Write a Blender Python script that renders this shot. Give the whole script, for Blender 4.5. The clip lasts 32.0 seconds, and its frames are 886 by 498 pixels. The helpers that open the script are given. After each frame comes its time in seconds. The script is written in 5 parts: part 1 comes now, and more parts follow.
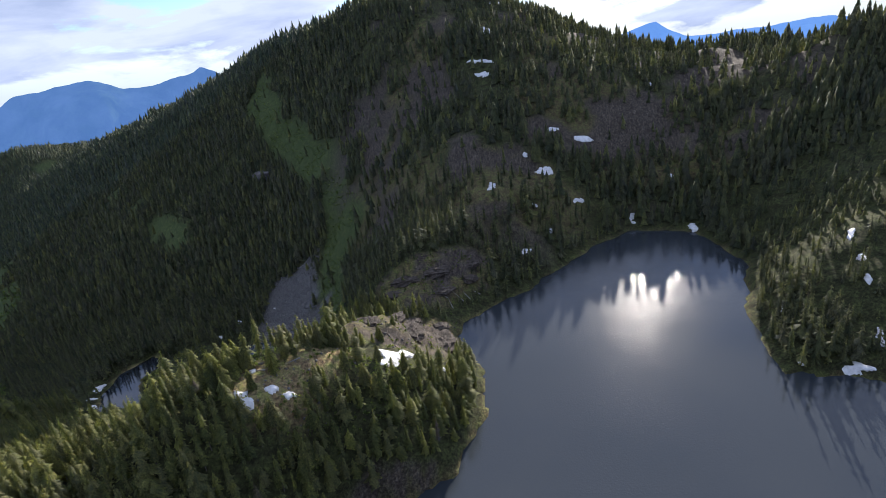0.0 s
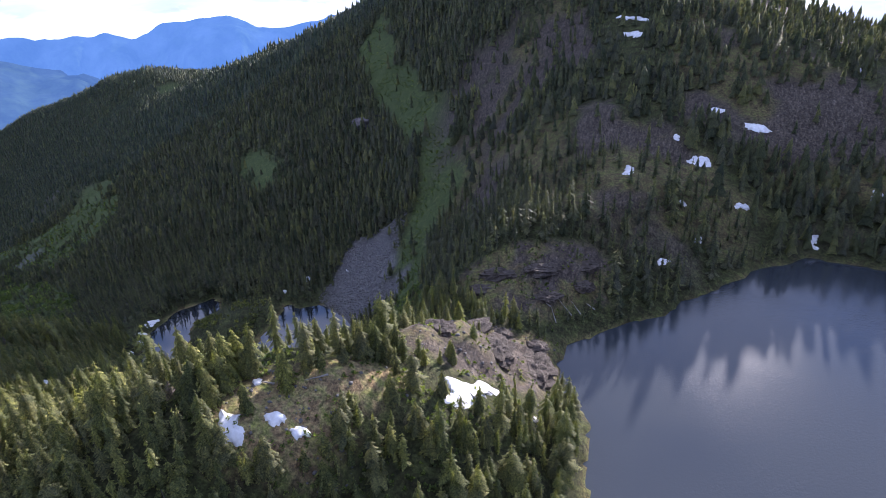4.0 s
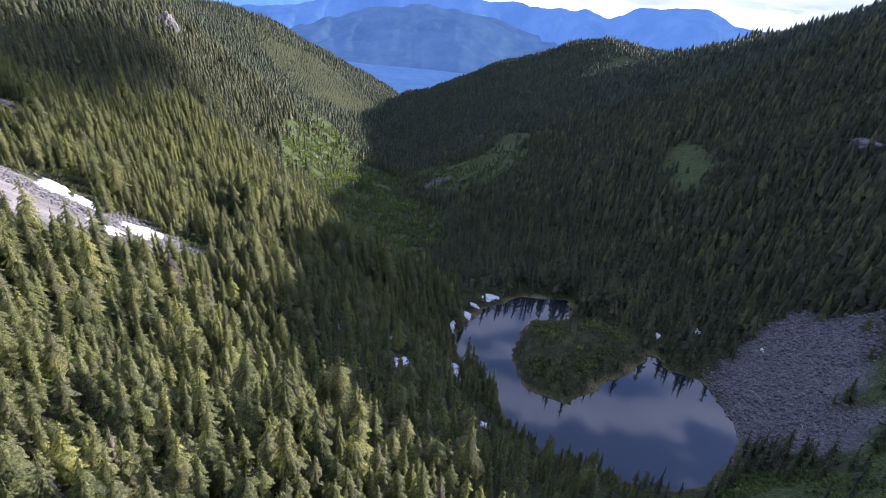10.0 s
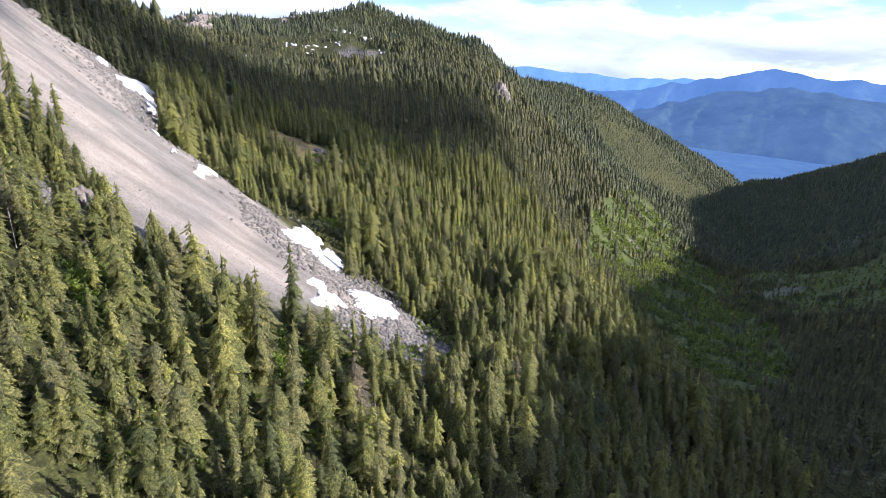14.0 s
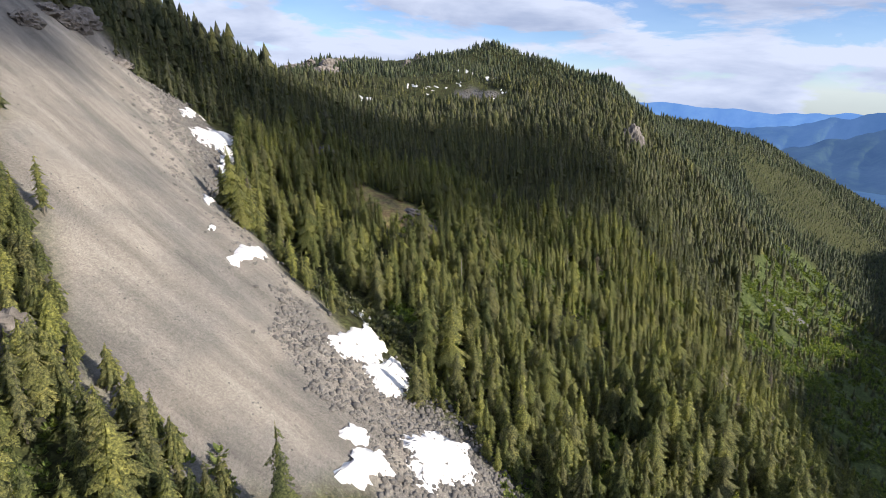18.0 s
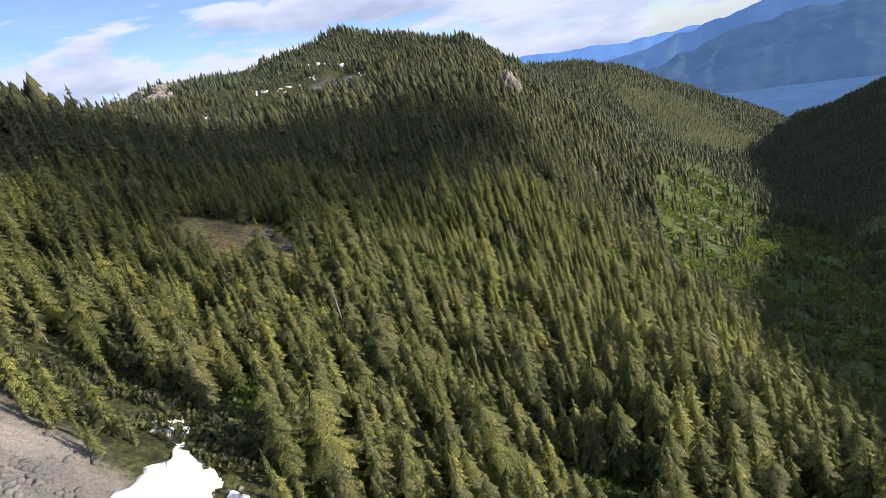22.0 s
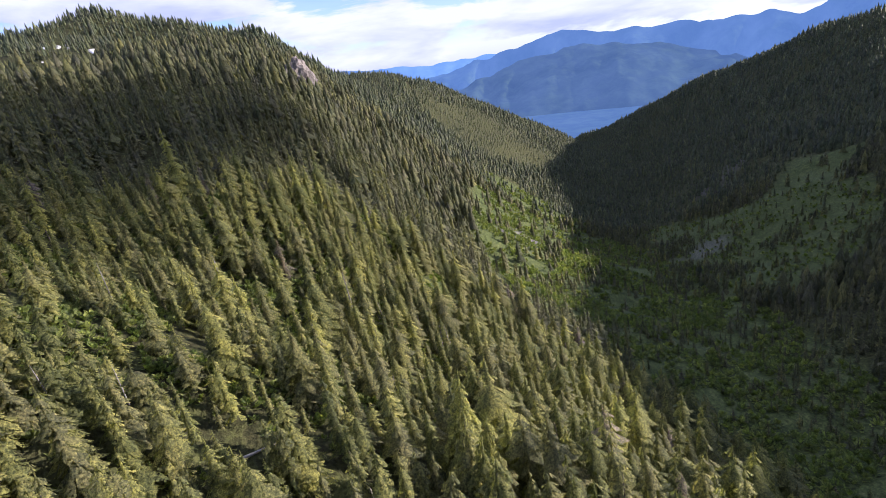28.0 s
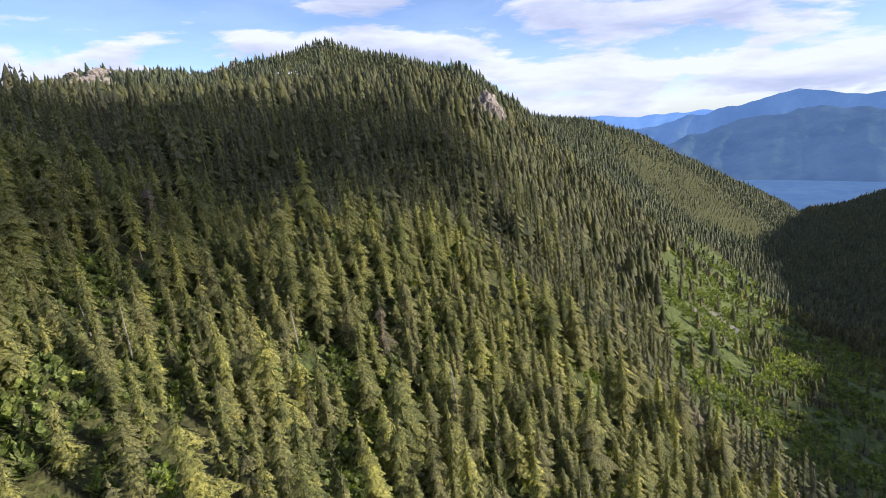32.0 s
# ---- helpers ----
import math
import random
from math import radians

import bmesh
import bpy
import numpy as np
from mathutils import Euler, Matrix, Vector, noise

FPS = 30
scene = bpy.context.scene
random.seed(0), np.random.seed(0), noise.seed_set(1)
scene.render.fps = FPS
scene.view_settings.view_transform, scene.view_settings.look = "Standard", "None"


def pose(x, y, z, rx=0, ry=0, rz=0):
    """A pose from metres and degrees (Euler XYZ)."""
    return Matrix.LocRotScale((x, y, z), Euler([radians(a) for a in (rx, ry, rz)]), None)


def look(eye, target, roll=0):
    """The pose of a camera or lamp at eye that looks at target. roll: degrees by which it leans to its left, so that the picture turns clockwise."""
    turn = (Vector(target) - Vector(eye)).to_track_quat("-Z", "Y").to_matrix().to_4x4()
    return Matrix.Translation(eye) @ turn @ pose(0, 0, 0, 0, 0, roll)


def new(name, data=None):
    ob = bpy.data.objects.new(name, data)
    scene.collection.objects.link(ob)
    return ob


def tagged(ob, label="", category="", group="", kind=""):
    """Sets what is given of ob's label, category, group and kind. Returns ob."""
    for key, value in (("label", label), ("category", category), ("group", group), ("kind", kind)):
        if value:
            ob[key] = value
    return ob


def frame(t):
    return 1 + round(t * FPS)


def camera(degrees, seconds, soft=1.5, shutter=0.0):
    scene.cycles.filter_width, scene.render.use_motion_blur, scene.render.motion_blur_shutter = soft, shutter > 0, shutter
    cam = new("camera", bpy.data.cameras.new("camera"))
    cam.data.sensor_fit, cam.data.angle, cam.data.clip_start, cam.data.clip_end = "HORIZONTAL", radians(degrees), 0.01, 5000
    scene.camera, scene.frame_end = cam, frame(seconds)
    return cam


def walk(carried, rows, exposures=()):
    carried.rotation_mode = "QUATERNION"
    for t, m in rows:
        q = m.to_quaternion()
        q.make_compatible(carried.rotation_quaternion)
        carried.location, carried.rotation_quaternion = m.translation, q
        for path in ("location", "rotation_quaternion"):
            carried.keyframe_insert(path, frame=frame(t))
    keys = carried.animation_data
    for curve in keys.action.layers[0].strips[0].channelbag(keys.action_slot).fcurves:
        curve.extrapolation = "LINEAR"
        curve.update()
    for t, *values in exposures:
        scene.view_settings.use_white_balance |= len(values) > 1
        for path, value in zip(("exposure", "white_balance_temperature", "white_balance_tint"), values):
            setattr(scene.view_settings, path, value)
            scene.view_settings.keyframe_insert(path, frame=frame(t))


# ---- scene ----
cam = camera(76.5, 32.0, soft=0.85)
PATH = [
    (0.0, 50.68, -19.00, 177.30, 67.45, 7.42, 6.73),
    (0.5, 48.97, -9.01, 173.35, 67.66, 7.47, 7.95),
    (1.0, 47.01, 1.05, 169.24, 67.78, 7.09, 9.11),
    (1.5, 44.74, 11.10, 165.18, 67.54, 6.60, 10.41),
    (2.0, 42.15, 21.08, 161.35, 67.19, 5.79, 11.96),
    (2.5, 39.18, 30.89, 157.95, 66.95, 4.66, 13.60),
    (4.5, 23.93, 68.90, 146.73, 65.26, 1.14, 22.90),
    (5.0, 19.66, 79.10, 143.45, 64.91, 0.29, 28.28),
    (5.5, 14.34, 89.55, 140.53, 64.60, -0.99, 34.25),
    (6.0, 7.83, 99.72, 137.56, 64.49, -2.65, 40.25),
    (6.5, -0.19, 108.87, 133.98, 64.34, -4.25, 45.13),
    (7.0, -9.27, 117.19, 129.88, 64.04, -5.36, 48.43),
    (7.5, -19.20, 124.41, 124.90, 63.82, -5.74, 50.71),
    (8.0, -29.55, 131.14, 119.82, 63.74, -5.78, 53.03),
    (8.5, -39.80, 138.04, 115.49, 63.87, -5.83, 55.79),
    (9.0, -50.04, 144.72, 111.36, 64.02, -5.74, 58.14),
    (9.5, -60.20, 150.98, 107.07, 64.21, -5.34, 59.99),
    (10.0, -70.27, 156.87, 102.85, 64.48, -4.90, 62.18),
    (10.5, -80.28, 162.32, 98.78, 64.89, -4.37, 64.42),
    (11.0, -90.02, 167.44, 94.90, 65.19, -3.38, 66.59),
    (11.5, -99.04, 172.35, 91.19, 65.53, -2.42, 68.62),
    (12.0, -108.22, 176.87, 87.90, 66.40, -1.97, 71.41),
    (12.5, -118.41, 181.02, 85.57, 67.98, -2.40, 75.00),
    (13.0, -129.31, 184.33, 83.39, 68.98, -3.51, 81.03),
    (13.5, -141.39, 186.07, 80.20, 69.76, -3.00, 90.57),
    (14.0, -153.17, 186.95, 77.64, 70.31, -2.65, 94.31),
    (14.5, -163.08, 187.55, 77.44, 70.37, -3.29, 96.67),
    (15.0, -171.83, 187.62, 78.25, 70.14, -4.68, 100.31),
    (15.5, -179.58, 187.14, 79.50, 70.86, -7.10, 105.43),
    (17.5, -207.76, 186.15, 82.63, 73.48, -3.34, 107.89),
    (18.0, -216.58, 185.78, 81.44, 73.29, -1.60, 106.74),
    (18.5, -225.55, 185.19, 80.01, 72.98, -0.19, 105.40),
    (19.0, -234.48, 184.55, 78.33, 72.80, 1.42, 103.89),
    (19.5, -243.06, 184.06, 76.39, 72.60, 3.03, 102.40),
    (20.0, -251.33, 183.73, 74.23, 72.48, 4.77, 100.75),
    (20.5, -259.13, 183.65, 71.90, 72.37, 6.66, 99.19),
    (21.0, -266.84, 183.78, 69.47, 72.16, 8.46, 97.61),
    (21.5, -274.94, 184.12, 66.99, 71.76, 9.96, 95.66),
    (22.0, -282.95, 184.68, 64.53, 71.39, 11.25, 93.65),
    (22.5, -290.51, 185.47, 62.24, 71.05, 12.64, 92.15),
    (23.0, -297.79, 186.44, 59.90, 70.78, 13.49, 91.35),
    (23.5, -304.85, 187.55, 57.28, 70.62, 13.77, 90.47),
    (24.0, -311.68, 188.77, 54.58, 70.27, 12.99, 89.17),
    (24.5, -318.22, 190.07, 51.96, 69.92, 10.94, 87.48),
    (25.0, -324.60, 191.47, 49.34, 69.59, 9.49, 85.88),
    (25.5, -330.91, 192.96, 46.59, 69.33, 8.67, 84.18),
    (26.0, -337.20, 194.60, 44.08, 69.16, 8.09, 82.11),
    (26.5, -343.51, 196.47, 42.03, 69.47, 7.77, 79.98),
    (28.5, -373.17, 197.99, 36.04, 70.51, 7.09, 74.60),
    (29.0, -379.43, 199.95, 34.52, 71.03, 5.73, 76.54),
    (29.5, -385.63, 202.08, 33.14, 71.68, 4.92, 79.72),
    (30.0, -391.59, 204.18, 32.01, 73.31, 4.10, 84.93),
    (30.5, -397.05, 205.93, 31.39, 74.87, 3.29, 89.68),
    (31.0, -402.15, 207.54, 31.07, 75.76, 2.79, 92.31),
    (31.5, -406.93, 209.08, 30.94, 76.16, 2.93, 93.87),
    (32.0, -411.42, 210.65, 30.90, 76.44, 3.51, 95.20),
]
walk(cam, [(t, pose(*p)) for t, *p in PATH], [(0.0, 1.12, 5100, 18), (2.5, 1.4, 4950, 22), (5.0, 1.7, 4850, 31), (9.0, 1.55, 4750, 31), (13.0, 1.45, 5000, 25), (15.0, 1.6, 5100, 22), (18.0, 0.98, 5300, 16), (20.0, 0.88, 5300, 15), (23.0, 1.2, 5300, 22), (26.0, 1.3, 5200, 30), (29.0, 1.35, 5200, 28), (32.0, 1.26, 5350, 21)])

# ---- world, sun, exposure ----
SUN_AZ, SUN_EL = -11.0, 19.4     # degrees to the left of +y, and above the horizon: low over the north crest
sun_dir = Vector((-math.sin(radians(SUN_AZ)) * math.cos(radians(SUN_EL)),
                  math.cos(radians(SUN_AZ)) * math.cos(radians(SUN_EL)), math.sin(radians(SUN_EL))))
sun = new("sun", bpy.data.lights.new("sun", "SUN"))
sun.data.energy, sun.data.angle, sun.data.color = 5.0, radians(0.6), (1.0, 0.81, 0.52)
sun.matrix_world = look((0, 0, 600), Vector((0, 0, 600)) - sun_dir)

world = bpy.data.worlds.new("sky")
scene.world = world
world.use_nodes = True
wn, wl = world.node_tree.nodes, world.node_tree.links
wn.clear()


def wnode(kind, **values):
    n = wn.new(kind)
    for k, v in values.items():
        if k in n.inputs:
            n.inputs[k].default_value = v
    return n


sky = wnode("ShaderNodeTexSky")
sky.sky_type, sky.sun_disc = "NISHITA", False
sky.sun_elevation, sky.sun_rotation = radians(SUN_EL), radians(-SUN_AZ)
sky.altitude, sky.air_density, sky.dust_density, sky.ozone_density = 1200, 0.85, 0.05, 2.0
sky_bg = wnode("ShaderNodeBackground", Strength=0.066)
wl.new(sky.outputs[0], sky_bg.inputs[0])
# broken cloud decks, drawn on a plane high above
co = wnode("ShaderNodeTexCoord")
sep = wnode("ShaderNodeSeparateXYZ")
wl.new(co.outputs["Generated"], sep.inputs[0])


def wmath(op, a, b=None):
    n = wn.new("ShaderNodeMath")
    n.operation = op
    for i, v in enumerate((a, b)):
        if v is None:
            continue
        if isinstance(v, (int, float)):
            n.inputs[i].default_value = v
        else:
            wl.new(v, n.inputs[i])
    return n.outputs[0]


# cumulus banks low over the horizon, thin cloud above
comb = wnode("ShaderNodeCombineXYZ")
wl.new(sep.outputs[0], comb.inputs[0])
wl.new(sep.outputs[1], comb.inputs[1])
wl.new(wmath("MULTIPLY", sep.outputs[2], 4.2), comb.inputs[2])
cn = wnode("ShaderNodeTexNoise", Scale=4.3, Detail=9.0, Roughness=0.55, Distortion=0.25)
wl.new(comb.outputs[0], cn.inputs["Vector"])
lowness = wmath("SUBTRACT", 1.0, wmath("MULTIPLY", wmath("ABSOLUTE", wmath("SUBTRACT", sep.outputs[2], 0.055)), 8.0))
cover = wmath("ADD", cn.outputs[0], wmath("MULTIPLY", wmath("MAXIMUM", lowness, -0.35), 0.18))
cover = wmath("ADD", cover, wmath("MINIMUM", wmath("MULTIPLY", wmath("MAXIMUM", wmath("SUBTRACT", sep.outputs[2], 0.24), 0.0), 1.3), 0.165))
ramp = wn.new("ShaderNodeValToRGB")
ramp.color_ramp.elements[0].position, ramp.color_ramp.elements[1].position = 0.545, 0.605
ramp.color_ramp.elements[0].color = (0.20, 0.20, 0.20, 1)     # thin veil between the clouds
wl.new(cover, ramp.inputs[0])
shift = wn.new("ShaderNodeVectorMath")
shift.operation = "ADD"
shift.inputs[1].default_value = (0.0, 0.01, 0.09)
wl.new(comb.outputs[0], shift.inputs[0])
cn2 = wnode("ShaderNodeTexNoise", Scale=4.3, Detail=9.0, Roughness=0.55, Distortion=0.25)
wl.new(shift.outputs[0], cn2.inputs["Vector"])
tint = wn.new("ShaderNodeValToRGB")
tint.color_ramp.elements[0].position, tint.color_ramp.elements[1].position = 0.42, 0.66
tint.color_ramp.elements[0].color, tint.color_ramp.elements[1].color = (1.0, 0.98, 0.95, 1), (0.60, 0.63, 0.69, 1)
wl.new(cn2.outputs[0], tint.inputs[0])
cloud_bg = wnode("ShaderNodeBackground", Strength=0.42)
wl.new(tint.outputs[0], cloud_bg.inputs[0])
mixw = wn.new("ShaderNodeMixShader")
wl.new(ramp.outputs[0], mixw.inputs[0])
wl.new(sky_bg.outputs[0], mixw.inputs[1])
wl.new(cloud_bg.outputs[0], mixw.inputs[2])
wout = wnode("ShaderNodeOutputWorld")
wl.new(mixw.outputs[0], wout.inputs[0])

# ---- the lie of the land: crests, spurs, stream lines and shelves ----
UPPER, LOWER = 0.0, -91.0        # water levels of the two tarns
SHORE_UP = [(-20, 140), (10, 159), (22, 195), (19, 233), (6, 247), (3, 285), (25, 305), (50, 327), (60, 345), (88, 378),
            (127, 416), (174, 404), (192, 339), (168, 275), (163, 219), (187, 220), (215, 205), (240, 150), (210, 60), (100, 10), (-10, 40), (-45, 105)]
ISLET = [(-251, 417), (-246, 395), (-241, 370), (-236, 338), (-256, 323), (-283, 333), (-299, 350), (-309, 368), (-301, 390), (-312, 404)]
SHORE_LO = [(-323, 406), (-336, 378), (-333, 347), (-312, 312), (-297, 303), (-267, 302), (-252, 303), (-237, 297), (-213, 306), (-188, 326), (-171, 346), (-166, 361),
            (-177, 396), (-190, 412), (-221, 422), (-237, 411)] + ISLET
LAND = {
    "knoll": [(-51, 149, 53), (-62, 185, 50), (-45, 210, 44), (-34, 233, 36), (-25, 175, 44), (-75, 130, 50)],
    "knoll_foot": [(-95, 250, -10), (-100, 205, 20), (-120, 290, -50), (-60, 275, 10), (-15, 262, 14), (-8, 150, 18)],
    "hump": [(-30, 330, 34), (-5, 345, 30), (-60, 340, 20), (10, 350, 20)],
    "saddle_west": [(-130, 180, 6), (-190, 195, -12), (-150, 120, 30), (-170, 260, -55), (-215, 250, -50)],
    "south_slope": [(-220, 150, -2), (-265, 218, -34), (-268, 252, -51), (-246, 270, -58), (-311, 140, 5), (-200, 80, 48), (-250, 60, 58)],
    "scree_fan": [(-340, 152, -8), (-357, 88, 29), (-330, 30, 75), (-300, 85, 40), (-300, -30, 112), (-370, 65, 36), (-400, -50, 108), (-440, -95, 118)],
    "gully": [(-462, -10, 54), (-492, -71, 69), (-400, 60, 20)],
    "near_crest": [(-420, -150, 165), (-492, -125, 122), (-544, -100, 114), (-655, -90, 68), (-740, -120, 36)],
    "lower_bench": [(-401, 209, -26), (-415, 156, -8), (-462, 105, 14), (-482, 165, -8), (-510, 213, -38), (-516, 241, -54), (-360, 230, -42)],
    "bench_foot": [(-400, 320, -92), (-480, 340, -112), (-600, 330, -116), (-440, 380, -104)],
    "west_flank": [(-598, 134, -2), (-572, 198, -14), (-640, 230, -60), (-769, 317, -118), (-700, 200, 0)],
    "west_spur": [(-822, 198, 31), (-843, 118, 52), (-771, 69, 38), (-860, 260, -40), (-985, -77, 34)],
    "west_crest": [(-1076, -330, 88), (-1144, -290, 98), (-1230, -180, 108), (-1330, -60, 154), (-1290, 60, 120), (-1284, 145, 92), (-1400, 230, 22), (-1528, 295, -10), (-1700, 420, -15), (-1894, 540, -42), (-2050, 780, -160), (-2180, 1050, -285), (-2230, 1175, -315)],
    "brow": [(-380, 264, -54), (-430, 274, -64), (-500, 280, -72), (-560, 268, -68), (-615, 246, -52), (-655, 224, -32)],
    "brow_foot": [(-430, 318, -105), (-500, 326, -116), (-560, 316, -116), (-620, 304, -116), (-680, 292, -106), (-735, 314, -120)],
    "peak_spur": [(-1245, 156, 90), (-1150, 165, 66), (-1050, 182, 42)],
    "crest_wall": [(-1250, 10, 90), (-1238, 70, 78), (-1232, 122, 66)],
    "valley_mouth": [(-2600, 1250, -600), (-2600, 1500, -580), (-2520, 950, -540), (-2600, 1750, -560), (-2600, 600, -460), (-2440, 1330, -450), (-2600, 300, -330), (-2400, 1600, -420)],
    "bowl": [(-1029, -7, 55), (-1000, 15, 46), (-1093, -92, 76)],
    "west_lower": [(-1000, 300, -70), (-1200, 380, -90), (-1500, 550, -150), (-1850, 800, -220)],
    "clearing": [(-810, 371, -132), (-730, 380, -140), (-856, 370, -138), (-950, 440, -190)],
    "stream": [(-360, 410, -97), (-500, 430, -125), (-650, 460, -160), (-800, 510, -195), (-1005, 590, -236), (-1300, 760, -275), (-1700, 960, -305), (-2200, 1150, -352)],
    "east_valley_side": [(-500, 560, -90), (-750, 660, -140), (-1000, 800, -160), (-1300, 960, -190), (-1650, 1120, -250)],
    "north_crest": [(352, 556, 124), (344, 620, 88), (313, 735, 100), (260, 832, 56), (191, 818, 92), (97, 790, 162), (-25, 780, 200), (-140, 830, 207), (-260, 920, 191), (-380, 1040, 174), (-540, 1120, 126), (-740, 1200, 57), (-1000, 1290, -8), (-1130, 1300, -22), (-1279, 1300, -6), (-1500, 1330, -52), (-1800, 1330, -140), (-2150, 1350, -262)],
    "north_face": [(24, 400, 50), (67, 396, 12), (-10, 480, 70), (169, 460, 30), (120, 560, 80), (-120, 560, 30), (-130, 690, 130), (250, 520, 60)],
    "chute": [(-244, 500, -80), (-262, 560, -60), (-285, 640, -25), (-320, 760, 50), (-345, 880, 125)],
    "talus_foot": [(-200, 440, -86), (-150, 440, -60), (-180, 520, -40), (-262, 462, -86), (-320, 480, -85)],
    "north_flank": [(-420, 640, -40), (-520, 800, 0), (-420, 850, 60), (-700, 950, -20)],
    "peninsula": [(215, 290, 26), (235, 340, 28), (235, 250, 18), (300, 300, 50), (330, 420, 70)],
    "island": [(-272, 358, -79), (-262, 345, -81), (-268, 385, -78), (-285, 372, -81), (-270, 408, -82)],
    "around": [(300, 60, 50), (450, 250, 90), (450, 700, 80), (150, -80, 50), (-50, -60, 70), (-150, -20, 90), (-250, -250, 190), (-600, -420, 120), (-1000, -520, 30), (300, -300, 120), (100, 1150, 60), (-700, 1500, -40), (-1600, 1600, -200), (-1700, -300, 40), (-2300, 200, -150), (450, 1100, 10), (700, 900, 40), (900, 1500, -120), (1200, 2200, -220), (450, 1800, -160)],
}
CLOSED = ("knoll", "knoll_foot", "around", "scree_fan", "lower_bench", "clearing", "north_face", "hump", "peninsula", "talus_foot", "saddle_west", "bowl", "south_slope", "west_flank", "west_spur", "bench_foot", "north_flank", "gully", "west_lower", "island", "crest_wall", "valley_mouth", "brow", "brow_foot", "peak_spur")


def land_marks():
    pts = []
    for name, line in LAND.items():
        pts += line
        if name not in CLOSED:
            for a, b in zip(line, line[1:]):
                n = max(1, int(math.dist(a, b) / 70))
                pts += [tuple(a[k] + (b[k] - a[k]) * i / n for k in range(3)) for i in range(1, n)]
    for ring, level in ((SHORE_UP, UPPER), (SHORE_LO, LOWER)):
        pts += [(x, y, level + 1.0) for x, y in ring]
    return np.array(pts, dtype=float)


MARKS = land_marks()
_d = np.sqrt(((MARKS[:, None, :2] - MARKS[None, :, :2]) ** 2).sum(2) + 64.0)
_n = len(MARKS)
_A = np.zeros((_n + 3, _n + 3))
_A[:_n, :_n] = _d - 6.0 * np.eye(_n)
_A[:_n, _n:] = np.c_[np.ones(_n), MARKS[:, :2] / 1000]
_A[_n:, :_n] = _A[:_n, _n:].T
_W = np.linalg.solve(_A, np.r_[MARKS[:, 2], 0, 0, 0])


def lattice(ix, iy, seed):
    h = (ix * 374761393 + iy * 668265263 + seed * 69069) & 0xFFFFFFFF
    h = ((h ^ (h >> 13)) * 1274126177) & 0xFFFFFFFF
    return ((h ^ (h >> 16)) & 0xFFFF) / 32767.5 - 1.0


def vnoise(x, y, seed=0):
    xf, yf = np.floor(x), np.floor(y)
    ix, iy, u, v = xf.astype(np.int64), yf.astype(np.int64), x - xf, y - yf
    u, v = u * u * (3 - 2 * u), v * v * (3 - 2 * v)
    a, b, c, d = (lattice(ix + i, iy + j, seed) for j in (0, 1) for i in (0, 1))
    return (a + (b - a) * u) * (1 - v) + (c + (d - c) * u) * v


def fbm(x, y, size, octaves=4, seed=0):
    total, amp = 0, 1.0
    for k in range(octaves):
        total = total + amp * vnoise(x / size + 17.3 * k, y / size - 9.1 * k, seed + k)
        size, amp = size / 2.1, amp * 0.5
    return total


def ring_distance(x, y, ring):
    """Metres to a closed outline, negative inside."""
    best, inside = np.full(x.shape, 1e9), np.zeros(x.shape, bool)
    for (ax, ay), (bx, by) in zip(ring, ring[1:] + ring[:1]):
        ex, ey = bx - ax, by - ay
        t = np.clip(((x - ax) * ex + (y - ay) * ey) / (ex * ex + ey * ey), 0, 1)
        best = np.minimum(best, np.hypot(x - ax - t * ex, y - ay - t * ey))
        if ey:
            inside ^= ((ay > y) != (by > y)) & (x < ax + (y - ay) * ex / ey)
    return np.where(inside, -best, best)


def line_distance(x, y, line):
    best = np.full(x.shape, 1e9)
    for (ax, ay), (bx, by) in zip(line, line[1:]):
        ex, ey = bx - ax, by - ay
        t = np.clip(((x - ax) * ex + (y - ay) * ey) / (ex * ex + ey * ey), 0, 1)
        best = np.minimum(best, np.hypot(x - ax - t * ex, y - ay - t * ey))
    return best


def smooth(v, lo, hi):
    t = np.clip((v - lo) / (hi - lo), 0, 1)
    return t * t * (3 - 2 * t)


